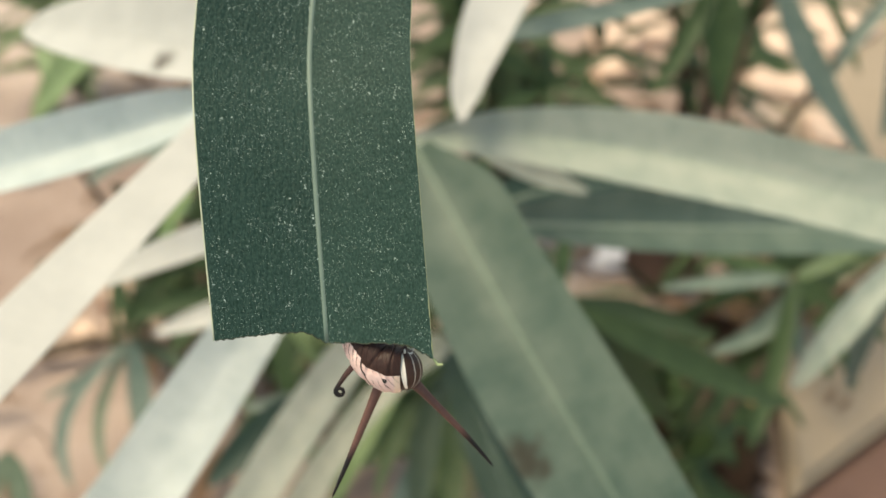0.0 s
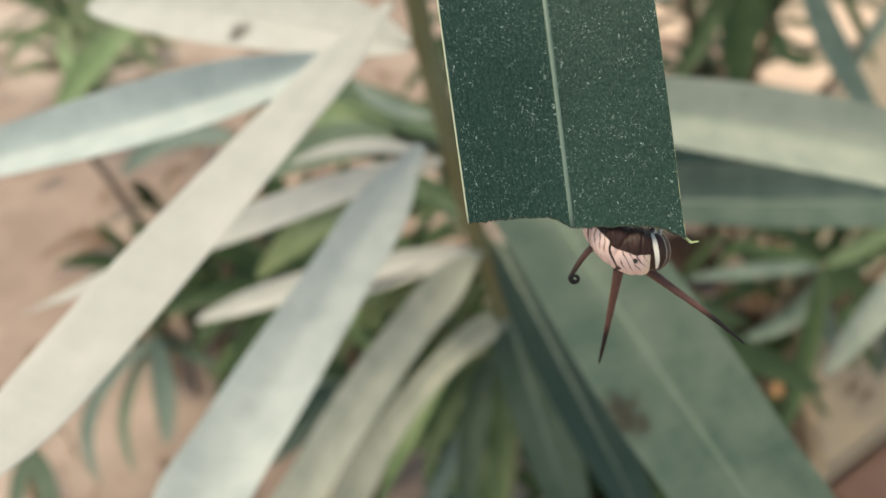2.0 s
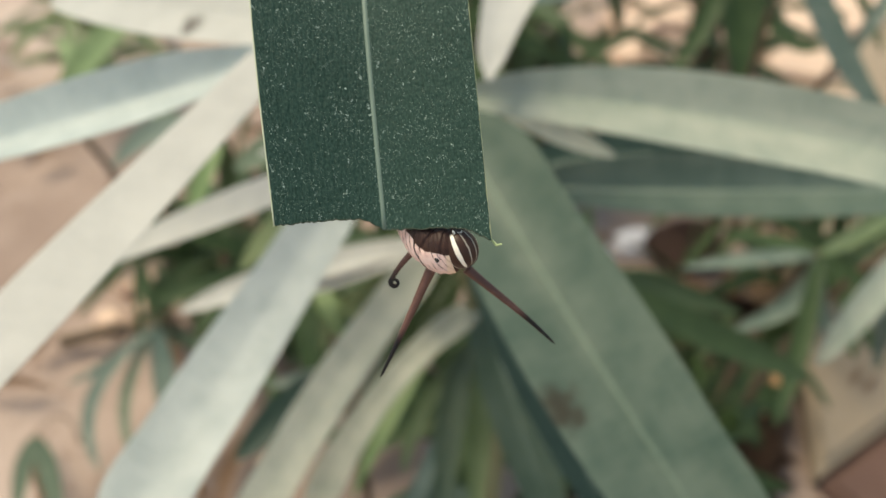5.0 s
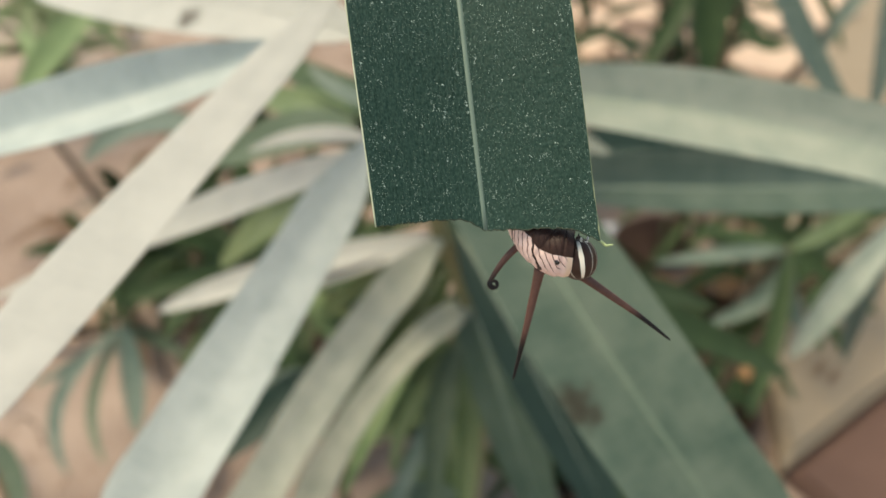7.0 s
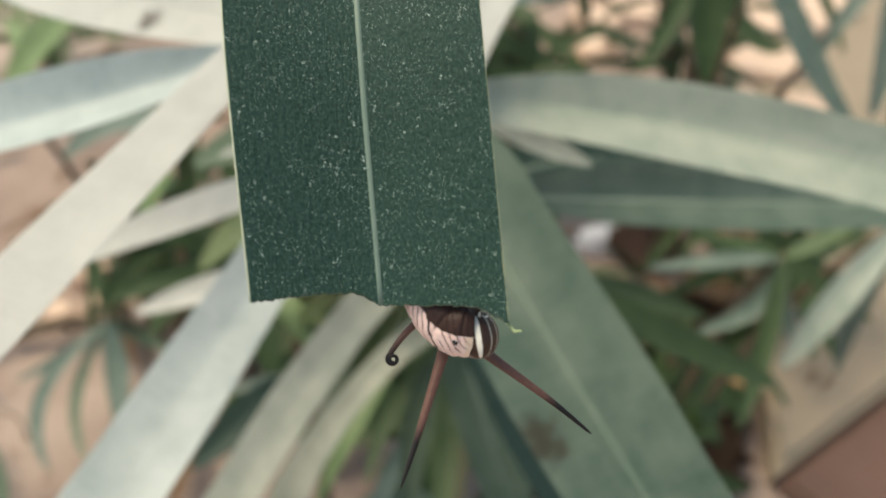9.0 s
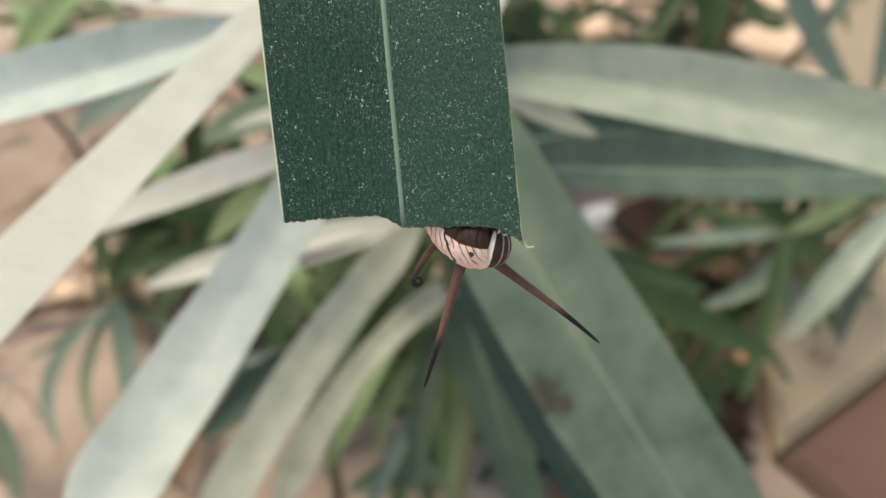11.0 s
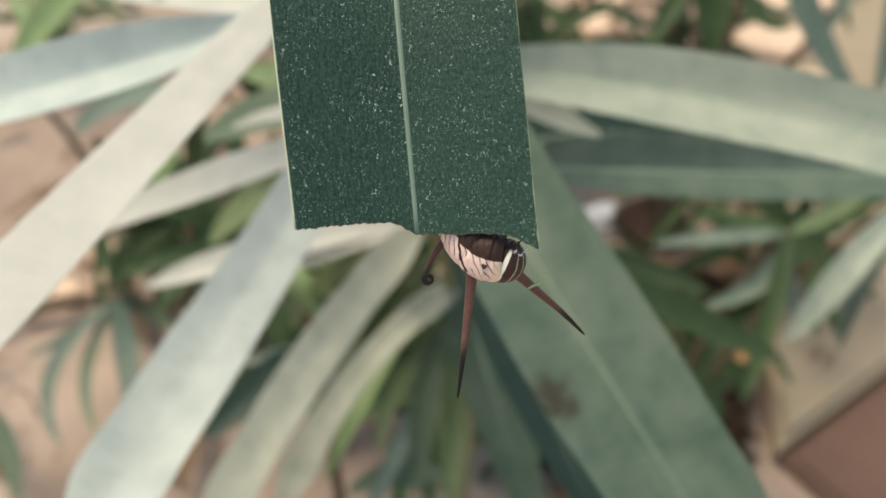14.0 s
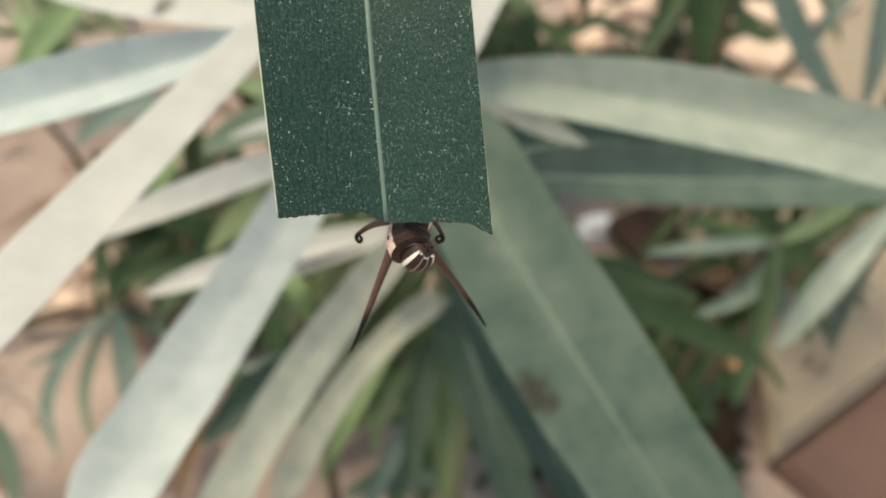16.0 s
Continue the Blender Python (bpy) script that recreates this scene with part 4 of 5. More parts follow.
N8 = (-0.4268, 0.7486, 0.2986)
N9 = (-0.1633, 0.4665, 0.4435)
sprig([N8, N9], [
    (N8, (-0.3729, 0.7543, 0.3524), (-0.3282, 0.7829, 0.3865), 0.040, LEAF_LIME),
    (N8, (-0.4036, 0.7692, 0.3227), (-0.4414, 0.8269, 0.3411), 0.026, LEAF_LIME),
    (N8, (-0.3905, 0.7390, 0.3043), (-0.3476, 0.7456, 0.3135), 0.022, LEAF),
    (N9, (-0.2171, 0.4934, 0.4264), (-0.2590, 0.4947, 0.3960), 0.024, LEAF),
    (N9, (-0.1716, 0.4386, 0.4268), (-0.1856, 0.4165, 0.4013), 0.014, LEAF_LIME),
    (N9, (-0.1954, 0.4956, 0.4297), (-0.2345, 0.5218, 0.4275), 0.018, LEAF_FRESH),
    (N9, (-0.1660, 0.4661, 0.3977), (-0.1720, 0.4427, 0.3710), 0.016, None),
], "young oleander with a few bright green leaves", LEAF_DEEP_SHADE)


# ---- things on the ground ----
def litter(count, corners, material, label, seed, small=1.0):
    """Fallen leaves, too many to count, over a four-cornered stretch of ground."""
    rnd = random.Random(seed)
    bm = bmesh.new()
    a, b, c, d = (Vector(p) for p in corners)
    for k in range(count):
        f, h = rnd.random(), rnd.random()
        x, y = a.lerp(b, f).lerp(d.lerp(c, f), h)
        g, ln, w = rnd.uniform(0, 6.28), rnd.uniform(0.04, 0.11) * small, rnd.uniform(0.008, 0.018) * (small + 0.3)
        along, across = Vector((math.cos(g), math.sin(g), 0)), Vector((-math.sin(g), math.cos(g), 0))
        prev = None
        curl = rnd.uniform(0.004, 0.02)
        for i in range(7):
            s = i / 6
            m = Vector((x, y, 0.010 + curl * 4 * s * (1 - s) * rnd.uniform(0.7, 1.0))) + along * (s - 0.5) * ln
            e = w / 2 * max(0.05, math.sin(math.pi * s))
            row = [bm.verts.new(m - across * e + Vector((0, 0, e * 0.4))), bm.verts.new(m), bm.verts.new(m + across * e + Vector((0, 0, e * 0.4)))]
            if prev:
                for j in (0, 1):
                    bm.faces.new((prev[j], prev[j + 1], row[j + 1], row[j]))
            prev = row
    bmesh.ops.solidify(bm, geom=bm.faces[:], thickness=0.0006)
    return tagged(part("leaf_litter", bm, material), label, "leaf litter", kind="stuff")


litter(420, ((-1.3, 0.25), (1.2, 0.25), (1.2, 2.6), (-1.3, 2.6)), LITTER, "scattered dry brown fallen leaves on the earth", 5)
# dense dark litter stands in for the bushes' shade on the soil
litter(1500, ((0.102, 0.472), (0.305, 0.471), (0.380, 0.723), (0.189, 0.755)), LITTER_SHADE, "dark brown fallen leaves, coloured for the shade under the bushes", 6, 0.7)


def flat_stone(at, size, seed):
    """A broken flat stone, part sunk in the earth."""
    rnd = random.Random(seed)
    n = rnd.randint(6, 9)
    bm = bmesh.new()
    low, top = [], []
    for k in range(n):
        g = 2 * math.pi * (k + rnd.uniform(-0.25, 0.25)) / n
        q = size * rnd.uniform(0.75, 1.1)
        low.append(bm.verts.new((math.cos(g) * q * 1.05, math.sin(g) * q * 0.8, -0.02)))
        top.append(bm.verts.new((math.cos(g) * q, math.sin(g) * q * 0.75, 0.014 + rnd.uniform(-0.003, 0.003))))
    bm.faces.new(top)
    bm.faces.new(low[::-1])
    for k in range(n):
        bm.faces.new((low[k], low[(k + 1) % n], top[(k + 1) % n], top[k]))
    bmesh.ops.recalc_face_normals(bm, faces=bm.faces)
    bmesh.ops.bevel(bm, geom=[e for e in bm.edges if all(v.co.z > 0 for v in e.verts)], offset=0.004, segments=2, affect="EDGES")
    ob = part("flat_stone", bm, PALE_STONE, smooth=False)
    ob.matrix_basis = pose(at[0], at[1], at[2], 0, 0, rnd.uniform(0, 360))
    return tagged(ob, "pale pinkish flat broken stone lying on the ground", "stone", "pale stones behind the bushes")


for k, (at, size) in enumerate([
    ((0.343, 1.559, 0.000), 0.075), ((0.334, 1.418, 0.000), 0.055), ((0.446, 1.634, 0.000), 0.12), ((0.252, 1.399, 0.000), 0.03),
    ((0.645, 1.489, 0.024), 0.10), ((0.612, 1.317, 0.024), 0.085), ((0.523, 1.197, 0.024), 0.05), ((0.774, 1.546, 0.024), 0.13), ((0.627, 1.161, 0.024), 0.055),
    ((-0.432, 0.80, 0.000), 0.032), ((-0.402, 0.748, 0.000), 0.026), ((-0.445, 0.728, 0.000), 0.022),
]):
    flat_stone(at, size, 70 + k)


def pebble(at, size, turn):
    bm = bmesh.new()
    bmesh.ops.create_icosphere(bm, subdivisions=4, radius=1.0)
    for v in bm.verts:
        n = 1 + 0.10 * noise.noise(v.co * 1.3) + 0.04 * noise.noise(v.co * 4)
        v.co = Vector((v.co.x * size[0], v.co.y * size[1], v.co.z * size[2])) * n
    ob = part("pebble", bm, STONE)
    ob.matrix_basis = pose(*at, 0, 0, turn)
    return tagged(ob, "smooth whitish pebble lying on the earth", "pebble")


def shard(at, turn):
    bm = bmesh.new()
    for i in range(13):
        g = radians(-38 + 76 * i / 12)
        for j in range(7):
            s = j / 6
            r = 0.075 + 0.012 * s
            ragged = 0.006 * noise.noise((i * 0.6, j * 0.8, 3)) if i in (0, 12) or j in (0, 6) else 0
            bm.verts.new((r * math.sin(g) + ragged, (s - 0.5) * 0.075 + ragged, r * math.cos(g) - 0.052))
    bm.verts.ensure_lookup_table()
    for i in range(12):
        for j in range(6):
            a = i * 7 + j
            bm.faces.new((bm.verts[a], bm.verts[a + 7], bm.verts[a + 8], bm.verts[a + 1]))
    bmesh.ops.solidify(bm, geom=bm.faces[:], thickness=0.008)
    ob = part("clay_shard", bm, SHARD, smooth=False)
    ob.matrix_basis = pose(*at, 0, 0, turn)
    return tagged(ob, "broken dark reddish-brown clay pot piece beside the pebble", "pot shard")


pebble((0.240, 0.868, 0.000), (0.044, 0.022, 0.024), 12)
shard((0.302, 0.842, 0.000), 20)


def dry_leaf(at, length, width, turn, curl):
    base, tip = Vector((-length / 2, 0, 0.002)), Vector((length / 2, 0, 0.004))
    bm = blade_mesh(bezier(base, Vector((0, 0, curl)), tip), (0, 0, 1), width, 14, 6, radians(18), lance, 0.0006, wave=0.12, seed=turn)
    ob = part("fallen_leaf", bm, DRY)
    ob.matrix_basis = pose(*at, 0, 0, turn)
    return tagged(ob, "curled dry orange fallen leaf on the ground", "fallen leaf", "fallen orange leaves")


def twig(points, radius):
    bm = tube_mesh(spline(points, 24), [radius * (1.0 - 0.5 * i / 23) * (1 + 0.12 * noise.noise((i * 0.9, 7.0, 0))) for i in range(24)], 8)
    return tagged(part("twig", bm, BARK), "grey-brown dry twig lying on the earth", "twig")


twig([(-0.49, 0.685, 0.008), (-0.42, 0.70, 0.016), (-0.36, 0.695, 0.012), (-0.28, 0.71, 0.006)], 0.009)
dry_leaf((0.374, 0.762, 0.022), 0.075, 0.050, 65, 0.014)
dry_leaf((0.336, 0.588, 0.026), 0.060, 0.020, 60, 0.014)
dry_leaf((0.327, 0.573, 0.024), 0.045, 0.014, 65, 0.008)


# ---- the larva ----
MM = 0.001


def body_mesh(points, radii, belly, start_mm, sides=24, rings=70, chest=0.0):
    """A segmented body tube; uv: millimetres along, and the turn from the belly (0) to the back (1)."""
    bm = bmesh.new()
    uv = bm.loops.layers.uv.new("uv")
    pts = spline(points, rings)
    rad = [v.x for v in spline([(r, 0, 0) for r in radii], rings)]
    belly = Vector(belly)
    along, rows, place = start_mm, [], {}
    for i, p in enumerate(pts):
        if i:
            along += (p - pts[i - 1]).length
        t = (pts[min(rings - 1, i + 1)] - pts[max(0, i - 1)]).normalized()
        a = (belly - t * belly.dot(t)).normalized()
        b = t.cross(a)
        groove = 1 - 0.05 * max(0, math.cos(2 * math.pi * along / 1.96)) ** 6
        row = []
        for j in range(sides):
            g = 2 * math.pi * j / sides
            plump = 1 + chest * max(0.0, math.cos(g)) ** 2
            v = bm.verts.new((p + (a * math.cos(g) + b * math.sin(g)) * rad[i] * groove * plump) * MM)
            place[v] = (along, 1 - abs(1 - 2 * j / sides))
            row.append(v)
        rows.append(row)
    for i in range(rings - 1):
        for j in range(sides):
            f = bm.faces.new((rows[i][j], rows[i][(j + 1) % sides], rows[i + 1][(j + 1) % sides], rows[i + 1][j]))
            for l in f.loops:
                l[uv].uv = place[l.vert]
    bm.faces.new(rows[0][::-1])
    bm.faces.new(rows[-1])
    bmesh.ops.recalc_face_normals(bm, faces=bm.faces)
    return bm


def head_mesh():
    """A rounded head, mouth up, crown down, face towards +z."""
    bm = bmesh.new()
    uv = bm.loops.layers.uv.new("uv")
    n, k = 20, 32
    rows, place = [], {}
    for i in range(n + 1):
        v = i / n
        th = math.pi * v
        row = []
        for j in range(k + 1):
            u = j / k
            g = 2 * math.pi * u
            r = 1.0 + 0.10 * math.sin(th) * abs(math.cos(g / 1.0)) ** 3 - 0.06 * math.exp(-((u - 0.5) / 0.03) ** 2)
            p = Vector((-math.sin(g) * math.sin(th) * 1.95, math.cos(th) * 2.2, -math.cos(g) * math.sin(th) * 1.85)) * r
            w = bm.verts.new(p * MM)
            place[w] = (u, v)
            row.append(w)
        rows.append(row)
    for i in range(n):
        for j in range(k):
            f = bm.faces.new((rows[i][j], rows[i + 1][j], rows[i + 1][j + 1], rows[i][j + 1]))
            for l in f.loops:
                l[uv].uv = place[l.vert]
    bmesh.ops.remove_doubles(bm, verts=bm.verts[:], dist=1e-7)
    bmesh.ops.recalc_face_normals(bm, faces=bm.faces)
    return bm


def ball(radius, at=(0, 0, 0), squash=(1, 1, 1)):
    bm = bmesh.new()
    bmesh.ops.create_icosphere(bm, subdivisions=3, radius=radius * MM)
    for v in bm.verts:
        v.co = Vector((v.co.x * squash[0] + at[0] * MM, v.co.y * squash[1] + at[1] * MM, v.co.z * squash[2] + at[2] * MM))
    return bm


def tentacle_mesh(length, bend, radius):
    """A soft horn from the origin down -y, thicker at the root."""
    pts, rad = [], []
    for i in range(31):
        s = i / 30
        pts.append(Vector((bend * math.sin(math.pi * s) - 0.25 * bend * math.sin(2 * math.pi * s), -length * s, 0)) * MM)
        rad.append(radius * MM * (1.15 * (1 - s) ** 0.75 * 0.85 + 0.23 + 0.22 * math.exp(-s * 14)) * (1 - 0.6 * max(0, s - 0.97) / 0.03))
    return tube_mesh(pts, rad, 12)


def curled_mesh(reach, radius, coil, sign):
    """A horn whose end is rolled up."""
    pts, rad = [], []
    for i in range(12):
        s = i / 11
        pts.append(Vector((-0.05 * reach * math.sin(math.pi * s) * sign, -reach * s, 0)) * MM)
        rad.append(radius * (1 - 0.45 * s) * MM)
    c = Vector((coil * sign, -reach, 0))
    for i in range(1, 34):
        g = i / 33 * 2.9 * math.pi
        r = coil * (1 - 0.55 * i / 33)
        pts.append((c + Vector((-math.cos(g) * r * sign, -math.sin(g) * r, 0.30 * coil * i / 33))) * MM)
        rad.append(radius * (0.55 - 0.25 * i / 33) * MM)
    return tube_mesh(pts, rad, 10)


larva = thing("caterpillar", (0, 0, 0), "brown and pinkish-white striped caterpillar chewing the leaf edge", "caterpillar")
BELLY = (0.15, 0.75, 0.65)
abdomen = part("abdomen", body_mesh([(0.5, 30, -9.0), (-0.8, 24, -7.6), (-2.6, 17, -5.8), (-3.2, 11, -4.4), (-2.8, 6.2, -3.2), (-2.1, 3.6, -1.7)], [1.0, 2.0, 2.4, 2.4, 2.1, 1.6], (0, 0.1, 1), 0), SKIN, larva, "striped abdomen holding on behind the leaf")
thorax = part("thorax", body_mesh([(-3.0, 4.0, -1.1), (-1.95, 2.2, -0.5), (-0.7, 0.85, -0.1), (0.8, 0.3, 0.1), (2.0, 0.2, 0.2)], [1.8, 2.1, 2.22, 2.50, 2.20], BELLY, 0.0, 40, 80, 0.26), SKIN, larva)
for k in range(3):
    for sg in (-1, 1):
        x = -0.2 + 0.95 * k
        root = Vector((x + 0.25 * sg, 2.05 - 0.10 * k + 0.30 * sg, 1.10 - 0.30 * sg))
        part("leg", tube_mesh([root * MM, (root + Vector((0.14, 0.28, 0.10))) * MM, (root + Vector((0.34, 0.48, 0.02))) * MM], [0.30 * MM, 0.23 * MM, 0.09 * MM], 10), LEG, thorax, "short stout dark brown leg")
for k in range(4):
    part("proleg", ball(0.75, (-3.2 + 0.55 * k, 8 + 3.4 * k, -1.4 - 0.85 * k), (1, 0.8, 1.1)), SKIN, abdomen)
part("spiracle", ball(0.33, (0.20, -0.34, 2.34), (0.9, 1.45, 0.6)), CHITIN, thorax, "small black breathing spot")
head = part("head", head_mesh(), HEAD, larva, "glossy dark head with white stripes")
for sg in (-1, 1):
    part("mandible", ball(0.26, (0.20 * sg, 2.10, 0.40), (0.8, 1.0, 0.8)), LEG, head, "dark brown jaw")
    part("antenna", tube_mesh([Vector((0.60 * sg, 1.75, 0.95)) * MM, Vector((0.72 * sg, 2.02, 1.12)) * MM, Vector((0.76 * sg, 2.22, 1.16)) * MM], [0.15 * MM, 0.13 * MM, 0.04 * MM], 8), PALE_KNOB, head, "short pale feeler")
    part("palp", tube_mesh([Vector((0.36 * sg, 1.95, 0.05)) * MM, Vector((0.50 * sg, 2.35, 0.15)) * MM, Vector((0.46 * sg, 2.62, 0.30)) * MM], [0.12 * MM, 0.09 * MM, 0.03 * MM], 8), CHITIN, head, "tiny black palp")
part("lip", tube_mesh(spline([(-0.42 * MM, 1.78 * MM, 0.98 * MM), (-0.2 * MM, 1.62 * MM, 1.24 * MM), (0.2 * MM, 1.62 * MM, 1.24 * MM), (0.42 * MM, 1.78 * MM, 0.98 * MM)], 12), [0.10 * MM] * 12, 8), PALE_KNOB, head, "thin pale upper lip")
horn_a = part("horn", tentacle_mesh(13.3, 0.05, 0.45), TENTACLE, larva, "long reddish-brown horn with a black tip")
horn_b = part("horn", tentacle_mesh(13.1, 0.15, 0.43), TENTACLE, larva, "long reddish-brown horn with a black tip")
curl_a = part("curled_horn", curled_mesh(5.2, 0.44, 0.50, 1), TENTACLE_DARK, larva, "dark horn with a rolled-up tip")
curl_b = part("curled_horn", curled_mesh(3.2, 0.42, 0.48, -1), TENTACLE_DARK, larva, "dark horn with a rolled-up tip")
shred = part("leaf_shred", tube_mesh(spline([(-0.9 * MM, -0.25 * MM, 0), (-0.3 * MM, 0, 0.1 * MM), (0.35 * MM, 0.1 * MM, 0), (0.7 * MM, 0.45 * MM, 0.05 * MM), (0.95 * MM, 0.75 * MM, 0)], 16), [MM * 0.15 * (1 - 0.6 * abs(i / 15 - 0.4)) for i in range(16)], 7, (0, 0, 1), 0.4), SHRED)
tagged(shred, "tiny chewed shred of pale green leaf", "leaf shred")


# ---- what moves ----
def motions():
    walk(larva, [(t, pose(*row)) for t, *row in [
        (0.0, -0.00625, 0.05958, 0.68332, 50.0, 0.0, 0.0),
        (0.5, -0.00569, 0.05960, 0.68335, 50.0, 0.0, 0.0),
        (1.0, -0.00635, 0.05927, 0.68295, 50.0, 0.0, 0.0),
        (1.5, -0.00636, 0.05975, 0.68352, 50.0, 0.0, 0.0),
        (2.0, -0.00593, 0.05976, 0.68354, 50.0, 0.0, 0.0),
        (2.5, -0.00615, 0.05989, 0.68369, 50.0, 0.0, 0.0),
        (3.0, -0.00691, 0.06007, 0.68391, 50.0, 0.0, 0.0),
        (3.5, -0.00676, 0.05991, 0.68371, 50.0, 0.0, 0.0),
        (4.0, -0.00728, 0.06016, 0.68401, 50.0, 0.0, 0.0),
        (6.5, -0.00521, 0.05949, 0.68322, 50.0, 0.0, 0.0),
        (7.0, -0.00516, 0.05966, 0.68342, 50.0, 0.0, 0.0),
        (7.5, -0.00525, 0.05969, 0.68346, 50.0, 0.0, 0.0),
        (8.0, -0.00529, 0.05943, 0.68315, 50.0, 0.0, 0.0),
        (8.5, -0.00529, 0.05976, 0.68354, 50.0, 0.0, 0.0),
        (9.0, -0.00572, 0.05975, 0.68352, 50.0, 0.0, 0.0),
        (9.5, -0.00587, 0.06025, 0.68412, 50.0, 0.0, 0.0),
        (12.0, -0.00571, 0.05980, 0.68358, 50.0, 0.0, 0.0),
        (12.5, -0.00516, 0.05945, 0.68317, 50.0, 0.0, 0.0),
        (13.0, -0.00596, 0.05983, 0.68362, 50.0, 0.0, 0.0),
        (13.5, -0.00629, 0.06007, 0.68390, 50.0, 0.0, 0.0),
        (14.0, -0.00602, 0.05992, 0.68372, 50.0, 0.0, 0.0),
        (14.5, -0.00571, 0.06010, 0.68394, 50.0, 0.0, 0.0),
        (15.0, -0.00556, 0.06026, 0.68413, 50.0, 0.0, 0.0),
        (15.3, -0.00556, 0.06026, 0.68413, 50.0, 0.0, 0.0),
        (15.5, -0.01519, 0.06240, 0.68326, 50.0, 0.0, 0.0),
        (15.6, -0.01193, 0.06244, 0.68331, 50.0, 0.0, 0.0),
        (16.0, -0.01018, 0.06247, 0.68334, 50.0, 0.0, 0.0),
    ]])
    walk(thorax, [(t, pose(*row)) for t, *row in [
        (0.0, 0.00000, -0.00035, 0.00000, 0.0, 0.0, 1.7),
        (0.5, 0.00000, -0.00035, 0.00000, 0.0, 0.0, 3.7),
        (1.0, 0.00000, -0.00035, 0.00000, 0.0, 0.0, 2.3),
        (1.5, 0.00000, -0.00035, 0.00000, 0.0, 0.0, 3.1),
        (2.0, 0.00000, -0.00035, 0.00000, 0.0, 0.0, 4.2),
        (2.5, 0.00000, -0.00035, 0.00000, 0.0, 0.0, 2.4),
        (3.0, 0.00020, -0.00040, 0.00000, 0.0, -13.0, 4.8),
        (3.5, 0.00020, -0.00040, 0.00000, 0.0, -13.0, 6.4),
        (4.0, 0.00020, -0.00040, 0.00000, 0.0, -13.0, 7.1),
        (6.5, 0.00000, 0.00000, 0.00000, 0.0, 0.0, -3.0),
        (7.0, 0.00000, 0.00000, 0.00000, 0.0, 0.0, -0.2),
        (7.5, 0.00000, 0.00000, 0.00000, 0.0, 0.0, 0.9),
        (8.0, 0.00000, 0.00000, 0.00000, 0.0, 0.0, 0.2),
        (8.5, 0.00000, 0.00000, 0.00000, 0.0, 0.0, 1.2),
        (9.0, 0.00000, 0.00000, 0.00000, 0.0, 0.0, 0.0),
        (9.5, 0.00000, 0.00000, 0.00000, 0.0, 0.0, 2.2),
        (12.0, 0.00000, 0.00000, 0.00000, 0.0, 0.0, 0.6),
        (12.5, 0.00000, 0.00000, 0.00000, 0.0, 0.0, -2.0),
        (13.0, 0.00000, 0.00000, 0.00000, 0.0, 0.0, -4.5),
        (13.5, 0.00000, 0.00000, 0.00000, 0.0, 0.0, -4.1),
        (14.0, 0.00000, 0.00000, 0.00000, 0.0, 0.0, -3.7),
        (14.5, 0.00000, 0.00000, 0.00000, 0.0, 0.0, -3.5),
        (15.0, 0.00000, 0.00000, 0.00000, 0.0, 0.0, -1.7),
        (15.3, 0.00000, 0.00000, 0.00000, 0.0, 0.0, -1.7),
        (15.5, -0.00020, -0.00075, 0.00020, 24.4, -31.5, -71.0),
        (15.6, -0.00020, -0.00075, 0.00020, 22.9, -31.0, -67.6),
        (16.0, -0.00020, -0.00075, 0.00020, 22.1, -30.7, -65.7),
    ]])
